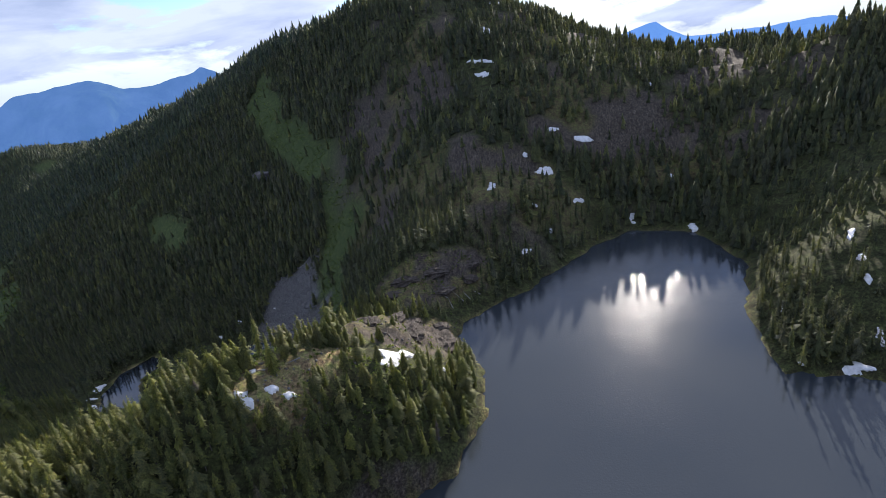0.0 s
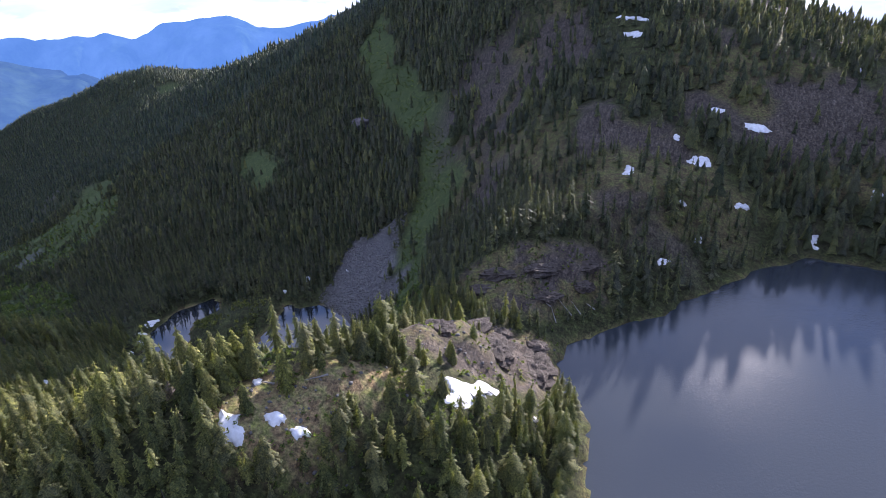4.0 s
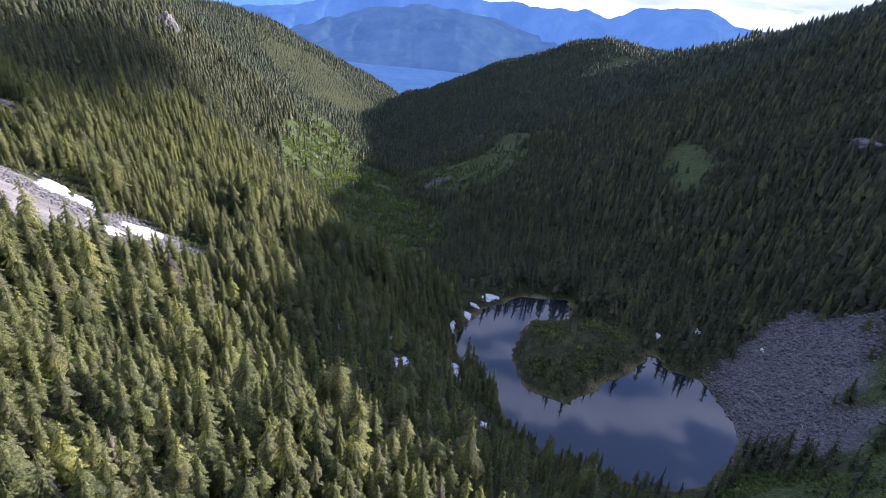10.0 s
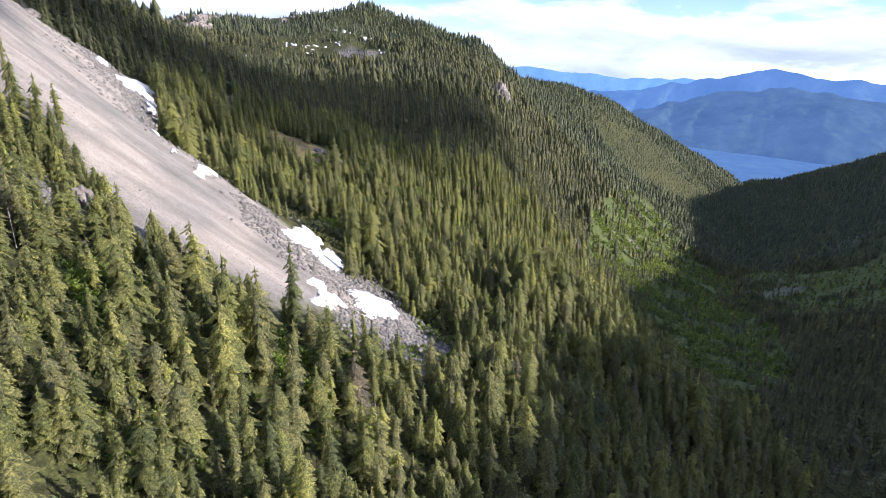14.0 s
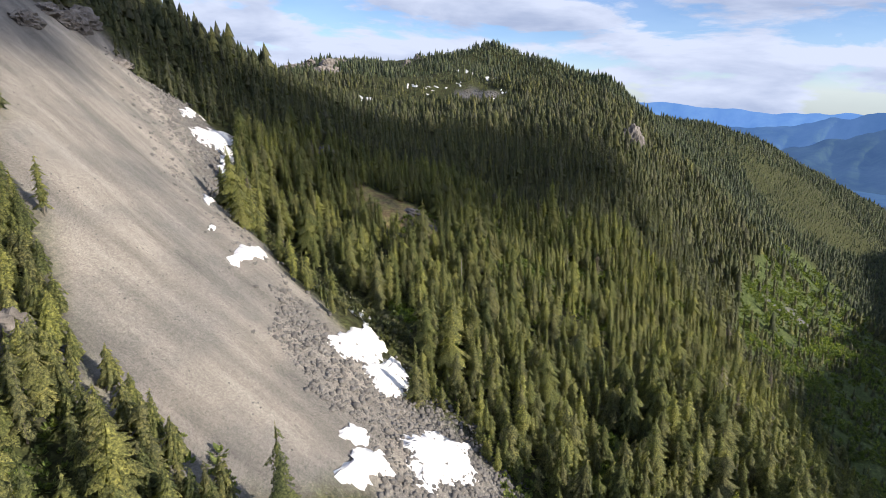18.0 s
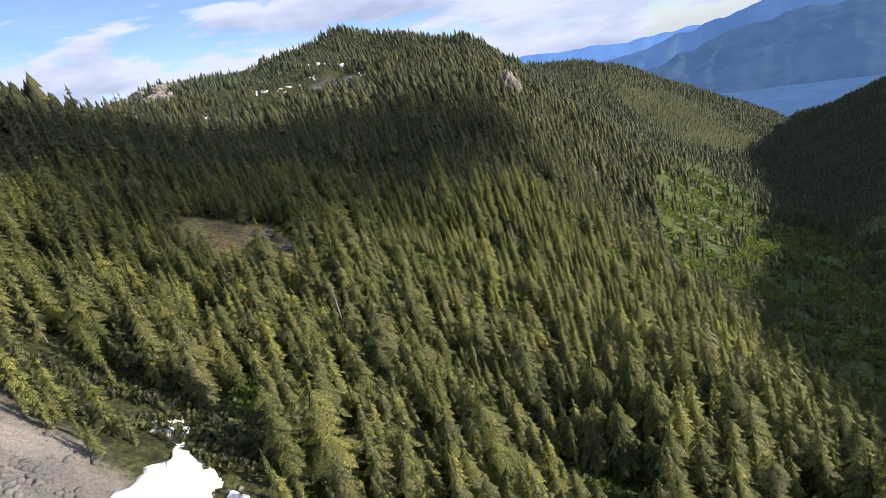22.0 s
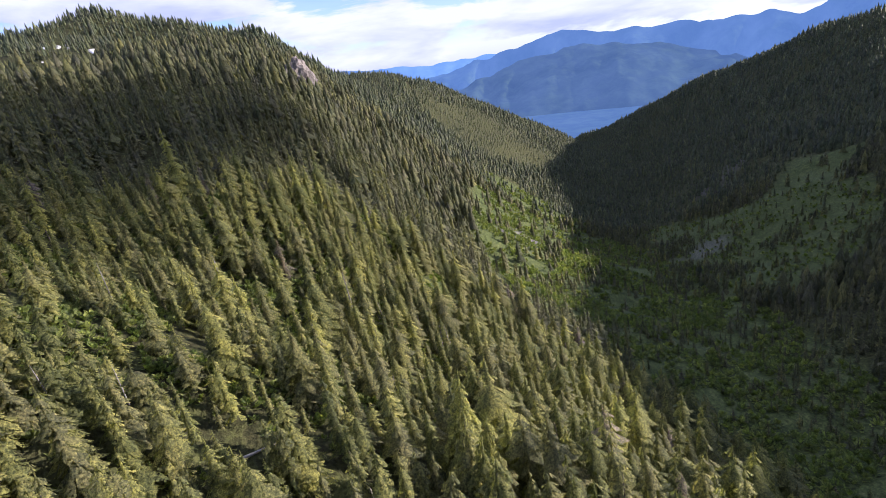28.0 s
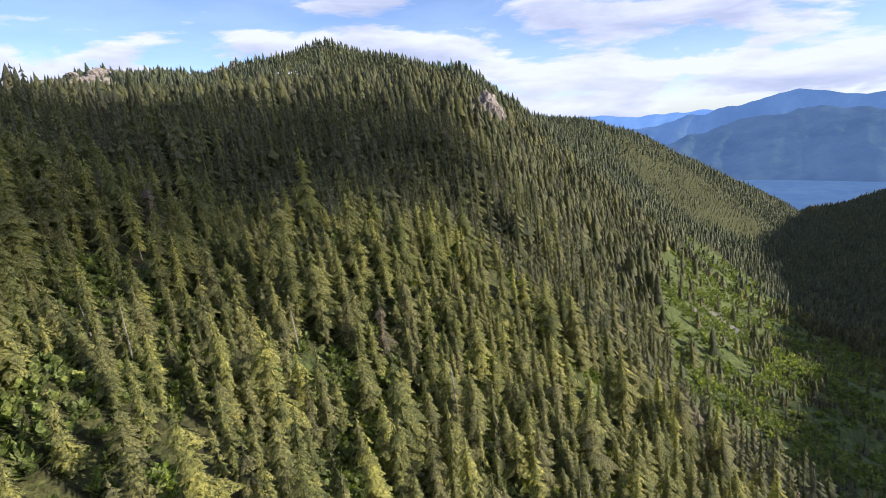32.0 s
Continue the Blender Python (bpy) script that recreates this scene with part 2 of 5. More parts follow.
def height(x, y):
    x, y = np.asarray(x, float), np.asarray(y, float)
    flat = x.ravel(), y.ravel()
    z = np.empty(flat[0].shape)
    for i in range(0, len(z), 20000):
        a, b = flat[0][i:i + 20000], flat[1][i:i + 20000]
        d = np.sqrt((a[:, None] - MARKS[None, :, 0]) ** 2 + (b[:, None] - MARKS[None, :, 1]) ** 2 + 64.0)
        z[i:i + 20000] = d @ _W[:_n] + _W[_n] + _W[_n + 1] * a / 1000 + _W[_n + 2] * b / 1000
    z = z.reshape(x.shape)
    du = ring_distance(x, y, SHORE_UP) + 2.5 * fbm(x, y, 14, 3, 5)
    dl = ring_distance(x, y, SHORE_LO) + 2.0 * fbm(x, y, 12, 3, 6)
    near = np.minimum(np.abs(du), np.abs(dl))
    rough = smooth(near, 0, 45)
    scree = smooth(-ring_distance(x, y, SCREE), -12, 18)
    z = z + rough * (1 - 0.85 * scree) * (7.0 * fbm(x, y, 95, 3, 1) + 2.2 * fbm(x, y, 22, 3, 2))
    crag = smooth(-np.minimum(np.minimum(ring_distance(x, y, SLAB), ring_distance(x, y, HUMP)), ring_distance(x, y, HEAD)), -5, 7)
    z = z + crag * np.minimum(rough * 3, 1) * (5.0 * (0.45 - np.abs(vnoise(x / 13 + y / 40, y / 21, 8))) + 2.6 * (0.45 - np.abs(vnoise(x / 5.5, y / 8, 9))))
    for d, level in ((du, UPPER), (dl, LOWER)):
        bank = level + 0.25 + 0.35 * np.minimum(d, 30)
        z = np.where(d < 30, np.maximum(z, np.minimum(bank, level + 6)), z)
        z = np.where(d < 0, level - 0.3 + 0.5 * np.maximum(d, -12), z)
    return z


# plan outlines of bare ground and clearings
SCREE = [(-474, -103), (-479, -81), (-433, -9), (-396, 34), (-382, 60), (-371, 87), (-360, 110), (-350, 129), (-347, 140), (-341, 152), (-338, 167), (-282, 130), (-283, 116), (-286, 104), (-290, 94), (-293, 84), (-300, 70), (-312, 50), (-324, 30), (-345, -6), (-372, -48)]
TALUS = [(-218, 428), (-229, 461), (-234, 509), (-183, 520), (-170, 473), (-164, 442), (-147, 433), (-141, 396), (-165, 394), (-191, 410)]
CHUTE = [(-159, 467), (-163, 512), (-167, 544), (-190, 602), (-244, 660), (-300, 737), (-379, 843), (-364, 892), (-304, 790), (-235, 704), (-187, 638), (-150, 570), (-125, 520), (-131, 488), (-138, 450), (-100, 351), (-130, 367), (-136, 420)]
PATCH = [(-509, 696), (-489, 710), (-406, 650), (-385, 613), (-401, 594), (-460, 635)]
BRUSH = [(-161, 348), (-168, 384), (-131, 382), (-95, 357), (-72, 308), (-129, 290), (-117, 210), (-141, 225), (-168, 304)]
CLEARING = [(-1043, 390), (-1207, 466), (-1225, 518), (-1196, 573), (-1079, 571), (-827, 448), (-702, 375), (-651, 322), (-635, 289), (-656, 281), (-796, 316)]
YOUNG = [(-1575, 455), (-1690, 560), (-1783, 655), (-1760, 800), (-1660, 815), (-1560, 765), (-1400, 600), (-1340, 510), (-1420, 465)]
GLADES = [[(-855, 800), (-936, 784), (-880, 690), (-853, 629), (-814, 640), (-814, 721)], [(-545, 780), (-570, 752), (-553, 712), (-528, 738)],
          [(-1060, 1170), (-1120, 1160), (-1150, 1210), (-1080, 1220)], [(-640, 860), (-690, 870), (-660, 790), (-632, 800)]]
BRUSH_NORTH = [(-640, 480), (-700, 478), (-860, 556), (-985, 580), (-1010, 640), (-880, 668), (-770, 715), (-670, 605)]
VALLEY_FLOOR = [(-430, 335), (-520, 322), (-620, 310), (-690, 312), (-740, 345), (-850, 425), (-960, 490), (-1000, 560), (-860, 556), (-700, 478), (-600, 455), (-480, 400)]
CUT_BANK = [(-346, 207), (-358, 211), (-363, 226), (-353, 229), (-344, 218)]
TALUS_SIDE = [(-275, 62), (-286, 70), (-287, 92), (-277, 100), (-270, 84)]
SCAR_NORTH = [(-998, 712), (-1016, 706), (-1034, 755), (-1052, 800), (-1030, 804), (-1008, 765)]
SCAR_LOW = [(-825, 538), (-850, 575), (-842, 598), (-818, 594), (-812, 556)]
SCAR_CHUTE = [(-328, 690), (-322, 708), (-290, 706), (-262, 678), (-268, 660), (-295, 678)]
SCAR = [(-875, 367), (-962, 423), (-907, 430), (-804, 372), (-808, 351)]
KNOLL_TOP = [(-71, 149), (-65, 163), (-53, 170), (-42, 180), (-33, 188), (-28, 180), (-39, 163), (-38, 159), (-42, 150), (-49, 146), (-55, 143), (-62, 138), (-66, 143)]
SLAB = [(-44, 214), (-54, 274), (-28, 270), (-6, 277), (4, 277), (5, 245), (2, 220), (-11, 212), (-22, 202), (-35, 202)]
HUMP = [(-54, 309), (-45, 323), (-20, 332), (11, 356), (20, 350), (17, 319), (-9, 290), (-31, 281)]
BOWL = [(-1073, -52), (-1081, -24), (-1065, 15), (-1023, 13), (-1041, -37)]
BOWL2 = [(-840, 19), (-802, 53), (-788, 48)]
OUTCROP = [(-525, 15), (-524, 22), (-499, 41), (-499, 33)]
LEDGE = [(-489, 74), (-486, 83), (-488, 99), (-465, 105), (-470, 90)]
ISLANDTOP = [(-306, 372), (-298, 398), (-262, 415), (-250, 395), (-242, 345), (-258, 328), (-284, 338)]
CLIFF_RING = [(-808, 186), (-818, 214), (-842, 210), (-838, 188)]
HEAD = [(-478, -106), (-481, -80), (-455, -45), (-432, -32), (-405, -38), (-385, -12), (-368, -20), (-395, -52), (-425, -80)]
BLOCKFIELD = [(-334, 172), (-352, 152), (-357, 120), (-346, 96), (-330, 112), (-316, 140), (-292, 162), (-318, 190)]
HIGHBLOCKS = [(-486, -78), (-470, -20), (-446, 12), (-408, 40), (-392, 42), (-410, 14), (-440, -18), (-470, -70)]
FOOT = [(-285, 125), (-341, 150), (-345, 182), (-325, 192), (-300, 180), (-285, 150)]
SOUTH_SHORE = [(-85, 235), (-75, 300), (-120, 330), (-165, 345), (-200, 318), (-250, 298), (-235, 268), (-180, 240), (-120, 215)]
# ---- snow left in hollows: centre, and two half axes in plan ----
SNOW_FACE = [(8, 641, 13.6, -3.4, -2.2, 4.5), (13, 616, 11.2, -5.6, 0.0, 3.2), (14, 704, 5.4, 0.2, -0.1, 7.6), (27, 791, 11.0, 5.2, 0.0, 5.0), (78, 515, 5.8, 1.5, 0.3, 2.4), (105, 508, 9.0, -1.2, 0.4, 3.3), (50, 476, 2.2, -0.1, 0.2, 3.5), (66, 460, 6.8, 1.5, 0.4, 5.7), (22, 417, 2.6, -1.8, -0.3, 9.5), (90, 430, 5.3, 3.2, 0.3, 2.7), (169, 460, 4.3, 0.9, 1.6, 6.8), (174, 406, 2.0, -2.5, 1.0, 4.1), (65, 391, 2.6, 1.7, 0.2, 3.4), (46, 362, 3.3, 1.8, 0.1, 2.7), (132, 427, 2.3, 1.5, 0.7, 3.7), (132, 421, 2.1, -0.4, 0.3, 1.4), (55, 408, 2.0, -0.1, 0.1, 1.5), (181, 595, 2.1, -0.5, 1.1, 5.2)]
SNOW_PROMONTORY = [(230, 303, 1.7, -0.9, 2.5, 5.3), (226, 283, 1.7, -0.9, 1.5, 3.1), (221, 266, 1.2, -0.6, 1.2, 2.8), (182, 269, 0.4, -2.0, 1.0, 2.6), (174, 226, 1.3, -0.5, 0.5, 1.4), (195, 220, 6.2, -0.8, 1.2, 2.7), (212, 235, 1.7, -0.8, 2.6, 5.4)]
SNOW_POND = [(-340, 354, 1.9, 6.5, -2.4, 1.4), (-335, 338, 2.0, 3.6, -2.0, 1.4), (-327, 328, 1.5, 3.4, -2.4, 1.5), (-318, 313, -0.6, 2.3, -5.2, 3.0), (-274, 255, -3.1, 5.2, -9.3, 4.5), (-231, 237, -3.2, 4.5, -5.5, 2.7), (-268, 283, -3.1, 7.7, -11.9, 7.3), (-264, 221, -1.0, 2.0, -6.4, 2.3), (-257, 461, 1.2, 1.1, -3.9, 4.6), (-260, 428, 1.2, 1.1, -1.9, 1.8), (-219, 470, 1.7, -0.9, -1.4, 1.9), (-214, 268, -3.8, 5.4, -2.4, 1.6)]
SNOW_KNOLL = [(-62, 144, 2.2, 1.8, -2.7, 3.4), (-53, 151, 2.1, 1.6, -1.2, 1.5), (-47, 152, 1.9, 1.3, -0.7, 1.1), (-64, 159, 1.0, 0.8, -0.8, 0.9), (-16, 198, 6.0, 11.8, -2.0, 5.4), (4, 214, 1.9, 3.5, -0.6, 2.6)]
SNOW_SCREE = [(-372, 113, 5.0, 4.2, -1.9, 2.2), (-459, -19, -18.5, -9.0, -8.6, -7.0), (-451, 1, -19.1, -4.5, -23.4, -17.8), (-430, 22, -10.2, -2.8, -12.6, -9.1), (-356, 84, -10.2, -2.0, -6.1, -4.2), (-355, 120, -9.3, 3.3, -8.3, -3.9), (-349, 131, -7.0, 3.7, -9.9, -4.1), (-332, 152, -10.0, 5.7, -11.9, -3.7), (-309, 143, -6.5, 3.9, -4.8, -2.1), (-316, 137, -2.8, 2.4, -2.4, -1.1), (-353, 74, -2.1, -0.5, -1.6, -1.3), (-380, 52, -7.0, -3.8, -4.8, -3.8)]
SNOW_GULLY = [(-385, 102, -0.6, 1.0, -3.6, -2.5), (-372, 115, -0.6, 1.3, -2.1, -1.2)]
SNOW_BOWL = [(-1078, -131, 3.4, 4.9, -17.2, -5.3), (-1016, -109, 3.3, 5.4, -2.6, -0.4), (-996, -178, 8.2, 17.2, -11.6, -4.8), (-1080, -95, 1.6, 10.8, -2.6, -0.1), (-1198, -67, 18.5, 8.1, -31.4, -7.2), (-1159, -19, 3.6, 6.3, -21.5, -3.4), (-1193, -2, 3.6, 7.2, -23.9, -3.5), (-1076, 21, -0.7, 3.3, -10.1, -1.0), (-1102, -60, 3.8, 4.7, -4.9, -0.8), (-1028, 13, -6.6, 6.5, -5.0, -0.5)]
KNOLL_TREES = [(-55, 160, 15), (-50, 169, 10), (-54, 170, 13), (-41, 186, 15), (-44, 182, 14), (-38, 187, 12), (-70, 153, 14), (-73, 146, 15), (-75, 151, 16),
               (-68, 160, 12), (-34, 183, 11), (-57, 162, 12), (-47, 176, 9), (-30, 196, 8), (-24, 206, 9), (-26, 209, 8), (-40, 158, 9),
               (-27, 163, 12), (-18, 169, 13), (-11, 178, 13), (-1, 197, 11), (-36, 157, 9), (-11, 191, 11), (8, 205, 9), (13, 214, 8), (-39, 164, 8), (-31, 173, 11), (-21, 187, 10), (-23, 171, 12),
               (-7, 185, 12), (-14, 183, 11), (3, 203, 9), (-30, 160, 11), (-76, 158, 16), (-56, 178, 13), (-44, 190, 14), (-41, 198, 12), (-37, 236, 8), (-33, 240, 9), (-48, 194, 12)]
CRAGS = [(-281, 89, (5, 4, 6), 20, "grey rock outcrop beside the scree"), (-305, 698, (16, 9, 8), 30, "grey ledge in the shaded forest"), (-1112, -304, (24, 11, 9), -30, "pale rock crest among conifers"), (-1152, -286, (18, 10, 8), -30, "pale rock crest among conifers"),
         (-1074, -326, (20, 11, 9), -20, "pale rock crest among conifers"), (-1286, -188, (10, 8, 9), 0, "pale rock knob on the skyline"),
         (-446, -78, (13, 7, 5), 40, "grey weathered crag above the scree"), (-470, -96, (12, 9, 8), 10, "grey weathered crag above the scree"), (-425, -62, (10, 6, 4), 55, "grey weathered crag above the scree"), (-452, -52, (8, 5, 3), 20, "grey weathered crag above the scree"),
         (-392, -34, (8, 5, 4), 30, "grey weathered crag above the scree"), (-1062, -262, (26, 13, 11), -25, "pale rock crest among conifers"),
         (-1096, -275, (18, 12, 12), -10, "pale rock crest among conifers"), (-1226, -186, (10, 9, 14), 0, "pale rock knob on the skyline"),
         (-824, 202, (11, 15, 19), 20, "pale grey cliff in the forest"), (-512, 27, (6, 5, 8), 15, "grey rock outcrop between conifers"),
         (-484, 90, (6, 4, 2.2), 60, "low grey rock ledge in the forest"), (-472, 104, (5, 3.5, 2), 60, "low grey rock ledge in the forest")]

# ---- materials ----
def material(name, rough=0.9, spec=0.2):
    m = bpy.data.materials.new(name)
    m.use_nodes = True
    n = m.node_tree.nodes
    b = n["Principled BSDF"]
    b.inputs["Roughness"].default_value = rough
    b.inputs["Specular IOR Level"].default_value = spec
    return m, n, m.node_tree.links, b


def noise_node(n, l, scale, detail=4.0, rough=0.6, vector=None):
    t = n.new("ShaderNodeTexNoise")
    t.inputs["Scale"].default_value, t.inputs["Detail"].default_value, t.inputs["Roughness"].default_value = scale, detail, rough
    if vector is None:
        g = n.new("ShaderNodeNewGeometry")
        vector = g.outputs["Position"]
    l.new(vector, t.inputs["Vector"])
    return t


def ramp_node(n, l, source, stops):
    r = n.new("ShaderNodeValToRGB")
    e = r.color_ramp.elements
    while len(e) < len(stops):
        e.new(0.5)
    for k, (p, c) in enumerate(stops):
        e[k].position, e[k].color = p, (*c, 1)
    l.new(source, r.inputs[0])
    return r


def mix_node(n, l, fac, a, b, mode="MIX"):
    m = n.new("ShaderNodeMix")
    m.data_type, m.blend_type = "RGBA", mode
    for sock, v in ((m.inputs[0], fac), (m.inputs[6], a), (m.inputs[7], b)):
        if isinstance(v, (int, float)):
            sock.default_value = v
        elif isinstance(v, tuple):
            sock.default_value = (*v, 1)
        else:
            l.new(v, sock)
    return m.outputs[2]


def bump_node(n, l, b, source, strength, distance):
    u = n.new("ShaderNodeBump")
    u.inputs["Strength"].default_value, u.inputs["Distance"].default_value = strength, distance
    l.new(source, u.inputs["Height"])
    l.new(u.outputs[0], b.inputs["Normal"])


def foliage(name, dark, mid, light, glow=0.3, gaps=0.0):
    """Needles or leaves: colour drifts from tree to tree and from spray to spray; light comes through."""
    m, n, l, b = material(name, 0.75, 0.25)
    grey = (0.92 * mid[0], 0.86 * mid[1], 1.25 * mid[2])     # blue-grey kin of the middle tone
    tree = noise_node(n, l, 0.045, 2.0)
    geo = n.new("ShaderNodeNewGeometry")
    tone, info = n.new("ShaderNodeAttribute"), n.new("ShaderNodeObjectInfo")
    tone.attribute_name = "tone"

    def maths(op, a, b_):
        k = n.new("ShaderNodeMath")
        k.operation = op
        for sock, v in zip(k.inputs, (a, b_)):
            if isinstance(v, float):
                sock.default_value = v
            else:
                l.new(v, sock)
        return k.outputs[0]

    own = maths("FRACT", maths("ADD", tone.outputs["Fac"], info.outputs["Random"]), 0.0)
    mixed = maths("ADD", maths("MULTIPLY", own, 0.45), maths("MULTIPLY", tree.outputs[0], 0.55))
    base = ramp_node(n, l, mixed, ((0.22, dark), (0.42, mid), (0.55, grey), (0.75, light)))
    spray = ramp_node(n, l, geo.outputs["Random Per Island"], ((0.0, (0.72, 0.76, 0.78)), (1.0, (1.25, 1.2, 1.05))))
    col = mix_node(n, l, 1.0, base.outputs[0], spray.outputs[0], "MULTIPLY")
    twigs = noise_node(n, l, 2.2, 3.0, 0.75)
    tuft = ramp_node(n, l, twigs.outputs[0], ((0.36, (0.32, 0.35, 0.38)), (0.5, (0.90, 0.90, 0.92)), (0.66, (1.85, 1.75, 1.5))))
    col = mix_node(n, l, 1.0, col, tuft.outputs[0], "MULTIPLY")
    l.new(col, b.inputs["Base Color"])
    tr = n.new("ShaderNodeBsdfTranslucent")
    l.new(mix_node(n, l, 1.0, col, (1.75, 1.8, 0.7), "MULTIPLY"), tr.inputs[0])
    mx = n.new("ShaderNodeMixShader")
    mx.inputs[0].default_value = glow
    l.new(b.outputs[0], mx.inputs[1])
    l.new(tr.outputs[0], mx.inputs[2])
    if gaps:
        # daylight between the needles of a spray
        twig = noise_node(n, l, 4.2, 2.0, 0.7)
        cut = ramp_node(n, l, twig.outputs[0], ((gaps, (0, 0, 0)), (gaps + 0.02, (1, 1, 1))))
        clear = n.new("ShaderNodeBsdfTransparent")
        leafy = n.new("ShaderNodeMixShader")
        l.new(cut.outputs[0], leafy.inputs[0])
        l.new(clear.outputs[0], leafy.inputs[1])
        l.new(mx.outputs[0], leafy.inputs[2])
        mx = leafy
    l.new(mx.outputs[0], n["Material Output"].inputs[0])
    return m


def stone(name, stops, scale, bump=0.6, size=0.4, rough=0.9):
    m, n, l, b = material(name, rough, 0.25)
    t = noise_node(n, l, scale, 6.0, 0.65)
    fine = noise_node(n, l, scale * 9, 5.0, 0.7)
    r = ramp_node(n, l, t.outputs[0], stops)
    f = ramp_node(n, l, fine.outputs[0], ((0.3, (0.75, 0.75, 0.75)), (0.7, (1.2, 1.2, 1.2))))
    l.new(mix_node(n, l, 1.0, r.outputs[0], f.outputs[0], "MULTIPLY"), b.inputs["Base Color"])
    bump_node(n, l, b, fine.outputs[0], bump, size)
    return m


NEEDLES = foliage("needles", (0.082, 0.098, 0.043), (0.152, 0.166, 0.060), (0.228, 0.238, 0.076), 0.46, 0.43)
# slope shade put into a darker needle colour; also the krummholz's dark green
NEEDLES_MID_SHADED = foliage("needles_mid_shaded", (0.052, 0.064, 0.037), (0.094, 0.105, 0.052), (0.146, 0.153, 0.064), 0.36, 0.40)
# bluer copy for far trees: distance haze put into the needle colour
NEEDLES_FAR_HAZED = foliage("needles_far_hazed", (0.056, 0.074, 0.046), (0.080, 0.100, 0.055), (0.112, 0.128, 0.064), 0.3)
SHRUB = foliage("shrub_leaves", (0.072, 0.100, 0.030), (0.120, 0.162, 0.045), (0.182, 0.222, 0.064), 0.42)
FERN = foliage("fern_leaves", (0.100, 0.150, 0.032), (0.150, 0.210, 0.042), (0.205, 0.262, 0.056), 0.42)
BARK = stone("bark", ((0.3, (0.10, 0.085, 0.07)), (0.7, (0.22, 0.19, 0.16))), 2.0, 0.7, 0.05)
DEADWOOD = stone("dead_wood", ((0.3, (0.20, 0.185, 0.17)), (0.7, (0.38, 0.36, 0.335))), 3.0, 0.5, 0.03)
BOULDER = stone("boulder_rock", ((0.25, (0.075, 0.071, 0.068)), (0.5, (0.140, 0.133, 0.127)), (0.75, (0.24, 0.228, 0.215))), 0.35, 0.7, 0.15)


def ground_material():
    m, n, l, b = material("mountain_ground", 0.95, 0.15)

    def mask(name):
        a = n.new("ShaderNodeAttribute")
        a.attribute_name = name
        return a.outputs["Fac"]

    big, mid, fine = noise_node(n, l, 0.035, 5.0), noise_node(n, l, 0.22, 5.0, 0.65), noise_node(n, l, 1.9, 4.0, 0.7)
    floor = ramp_node(n, l, mid.outputs[0], ((0.3, (0.028, 0.027, 0.014)), (0.52, (0.055, 0.060, 0.024)), (0.75, (0.095, 0.110, 0.034))))
    meadow = ramp_node(n, l, mid.outputs[0], ((0.3, (0.046, 0.062, 0.022)), (0.55, (0.080, 0.104, 0.034)), (0.75, (0.132, 0.142, 0.055))))
    heath = ramp_node(n, l, mid.outputs[0], ((0.30, (0.120, 0.084, 0.048)), (0.44, (0.228, 0.170, 0.090)), (0.52, (0.262, 0.226, 0.100)), (0.64, (0.225, 0.238, 0.068))))
    beds = n.new("ShaderNodeMapping")
    beds.inputs["Scale"].default_value = (0.55, 0.10, 0.40)
    beds.inputs["Rotation"].default_value = (0, 0, radians(-28))
    place = n.new("ShaderNodeNewGeometry")
    l.new(place.outputs["Position"], beds.inputs[0])
    bedding = noise_node(n, l, 1.0, 7.0, 0.68, beds.outputs[0])
    rock = ramp_node(n, l, bedding.outputs[0], ((0.3, (0.034, 0.028, 0.023)), (0.5, (0.080, 0.066, 0.054)), (0.72, (0.155, 0.134, 0.112))))
    talus = ramp_node(n, l, fine.outputs[0], ((0.3, (0.070, 0.068, 0.068)), (0.5, (0.135, 0.131, 0.129)), (0.7, (0.215, 0.208, 0.203))))
    streak = n.new("ShaderNodeMapping")
    streak.inputs["Scale"].default_value = (0.16, 0.022, 0.022)
    streak.inputs["Rotation"].default_value = (0, 0, radians(-18))
    g = n.new("ShaderNodeNewGeometry")
    l.new(g.outputs["Position"], streak.inputs[0])
    runs = noise_node(n, l, 1.0, 6.0, 0.6, streak.outputs[0])
    scree = ramp_node(n, l, runs.outputs[0], ((0.28, (0.165, 0.154, 0.140)), (0.48, (0.240, 0.224, 0.202)), (0.72, (0.335, 0.312, 0.280))))
    grain = ramp_node(n, l, fine.outputs[0], ((0.3, (0.70, 0.70, 0.70)), (0.7, (1.22, 1.22, 1.22))))
    drift = ramp_node(n, l, big.outputs[0], ((0.34, (0.74, 0.76, 0.78)), (0.60, (1.10, 1.08, 1.05))))
    scree_col = mix_node(n, l, 1.0, scree.outputs[0], drift.outputs[0], "MULTIPLY")
    pebbles = noise_node(n, l, 6.5, 3.0, 0.7)
    speck = ramp_node(n, l, pebbles.outputs[0], ((0.36, (0.62, 0.62, 0.62)), (0.5, (1.0, 1.0, 1.0)), (0.66, (1.35, 1.35, 1.35))))
    scree_col = mix_node(n, l, 1.0, scree_col, speck.outputs[0], "MULTIPLY")
    col = floor.outputs[0]
    for name, r in (("heath", heath), ("meadow", meadow), ("rock", rock), ("talus", talus), ("scree", scree)):
        col = mix_node(n, l, mask(name), col, scree_col if name == "scree" else r.outputs[0])
    col = mix_node(n, l, 1.0, col, grain.outputs[0], "MULTIPLY")
    # tufts, leaves and bare spots between them; smooth on the scree
    tufts = noise_node(n, l, 0.8, 6.0, 0.72)
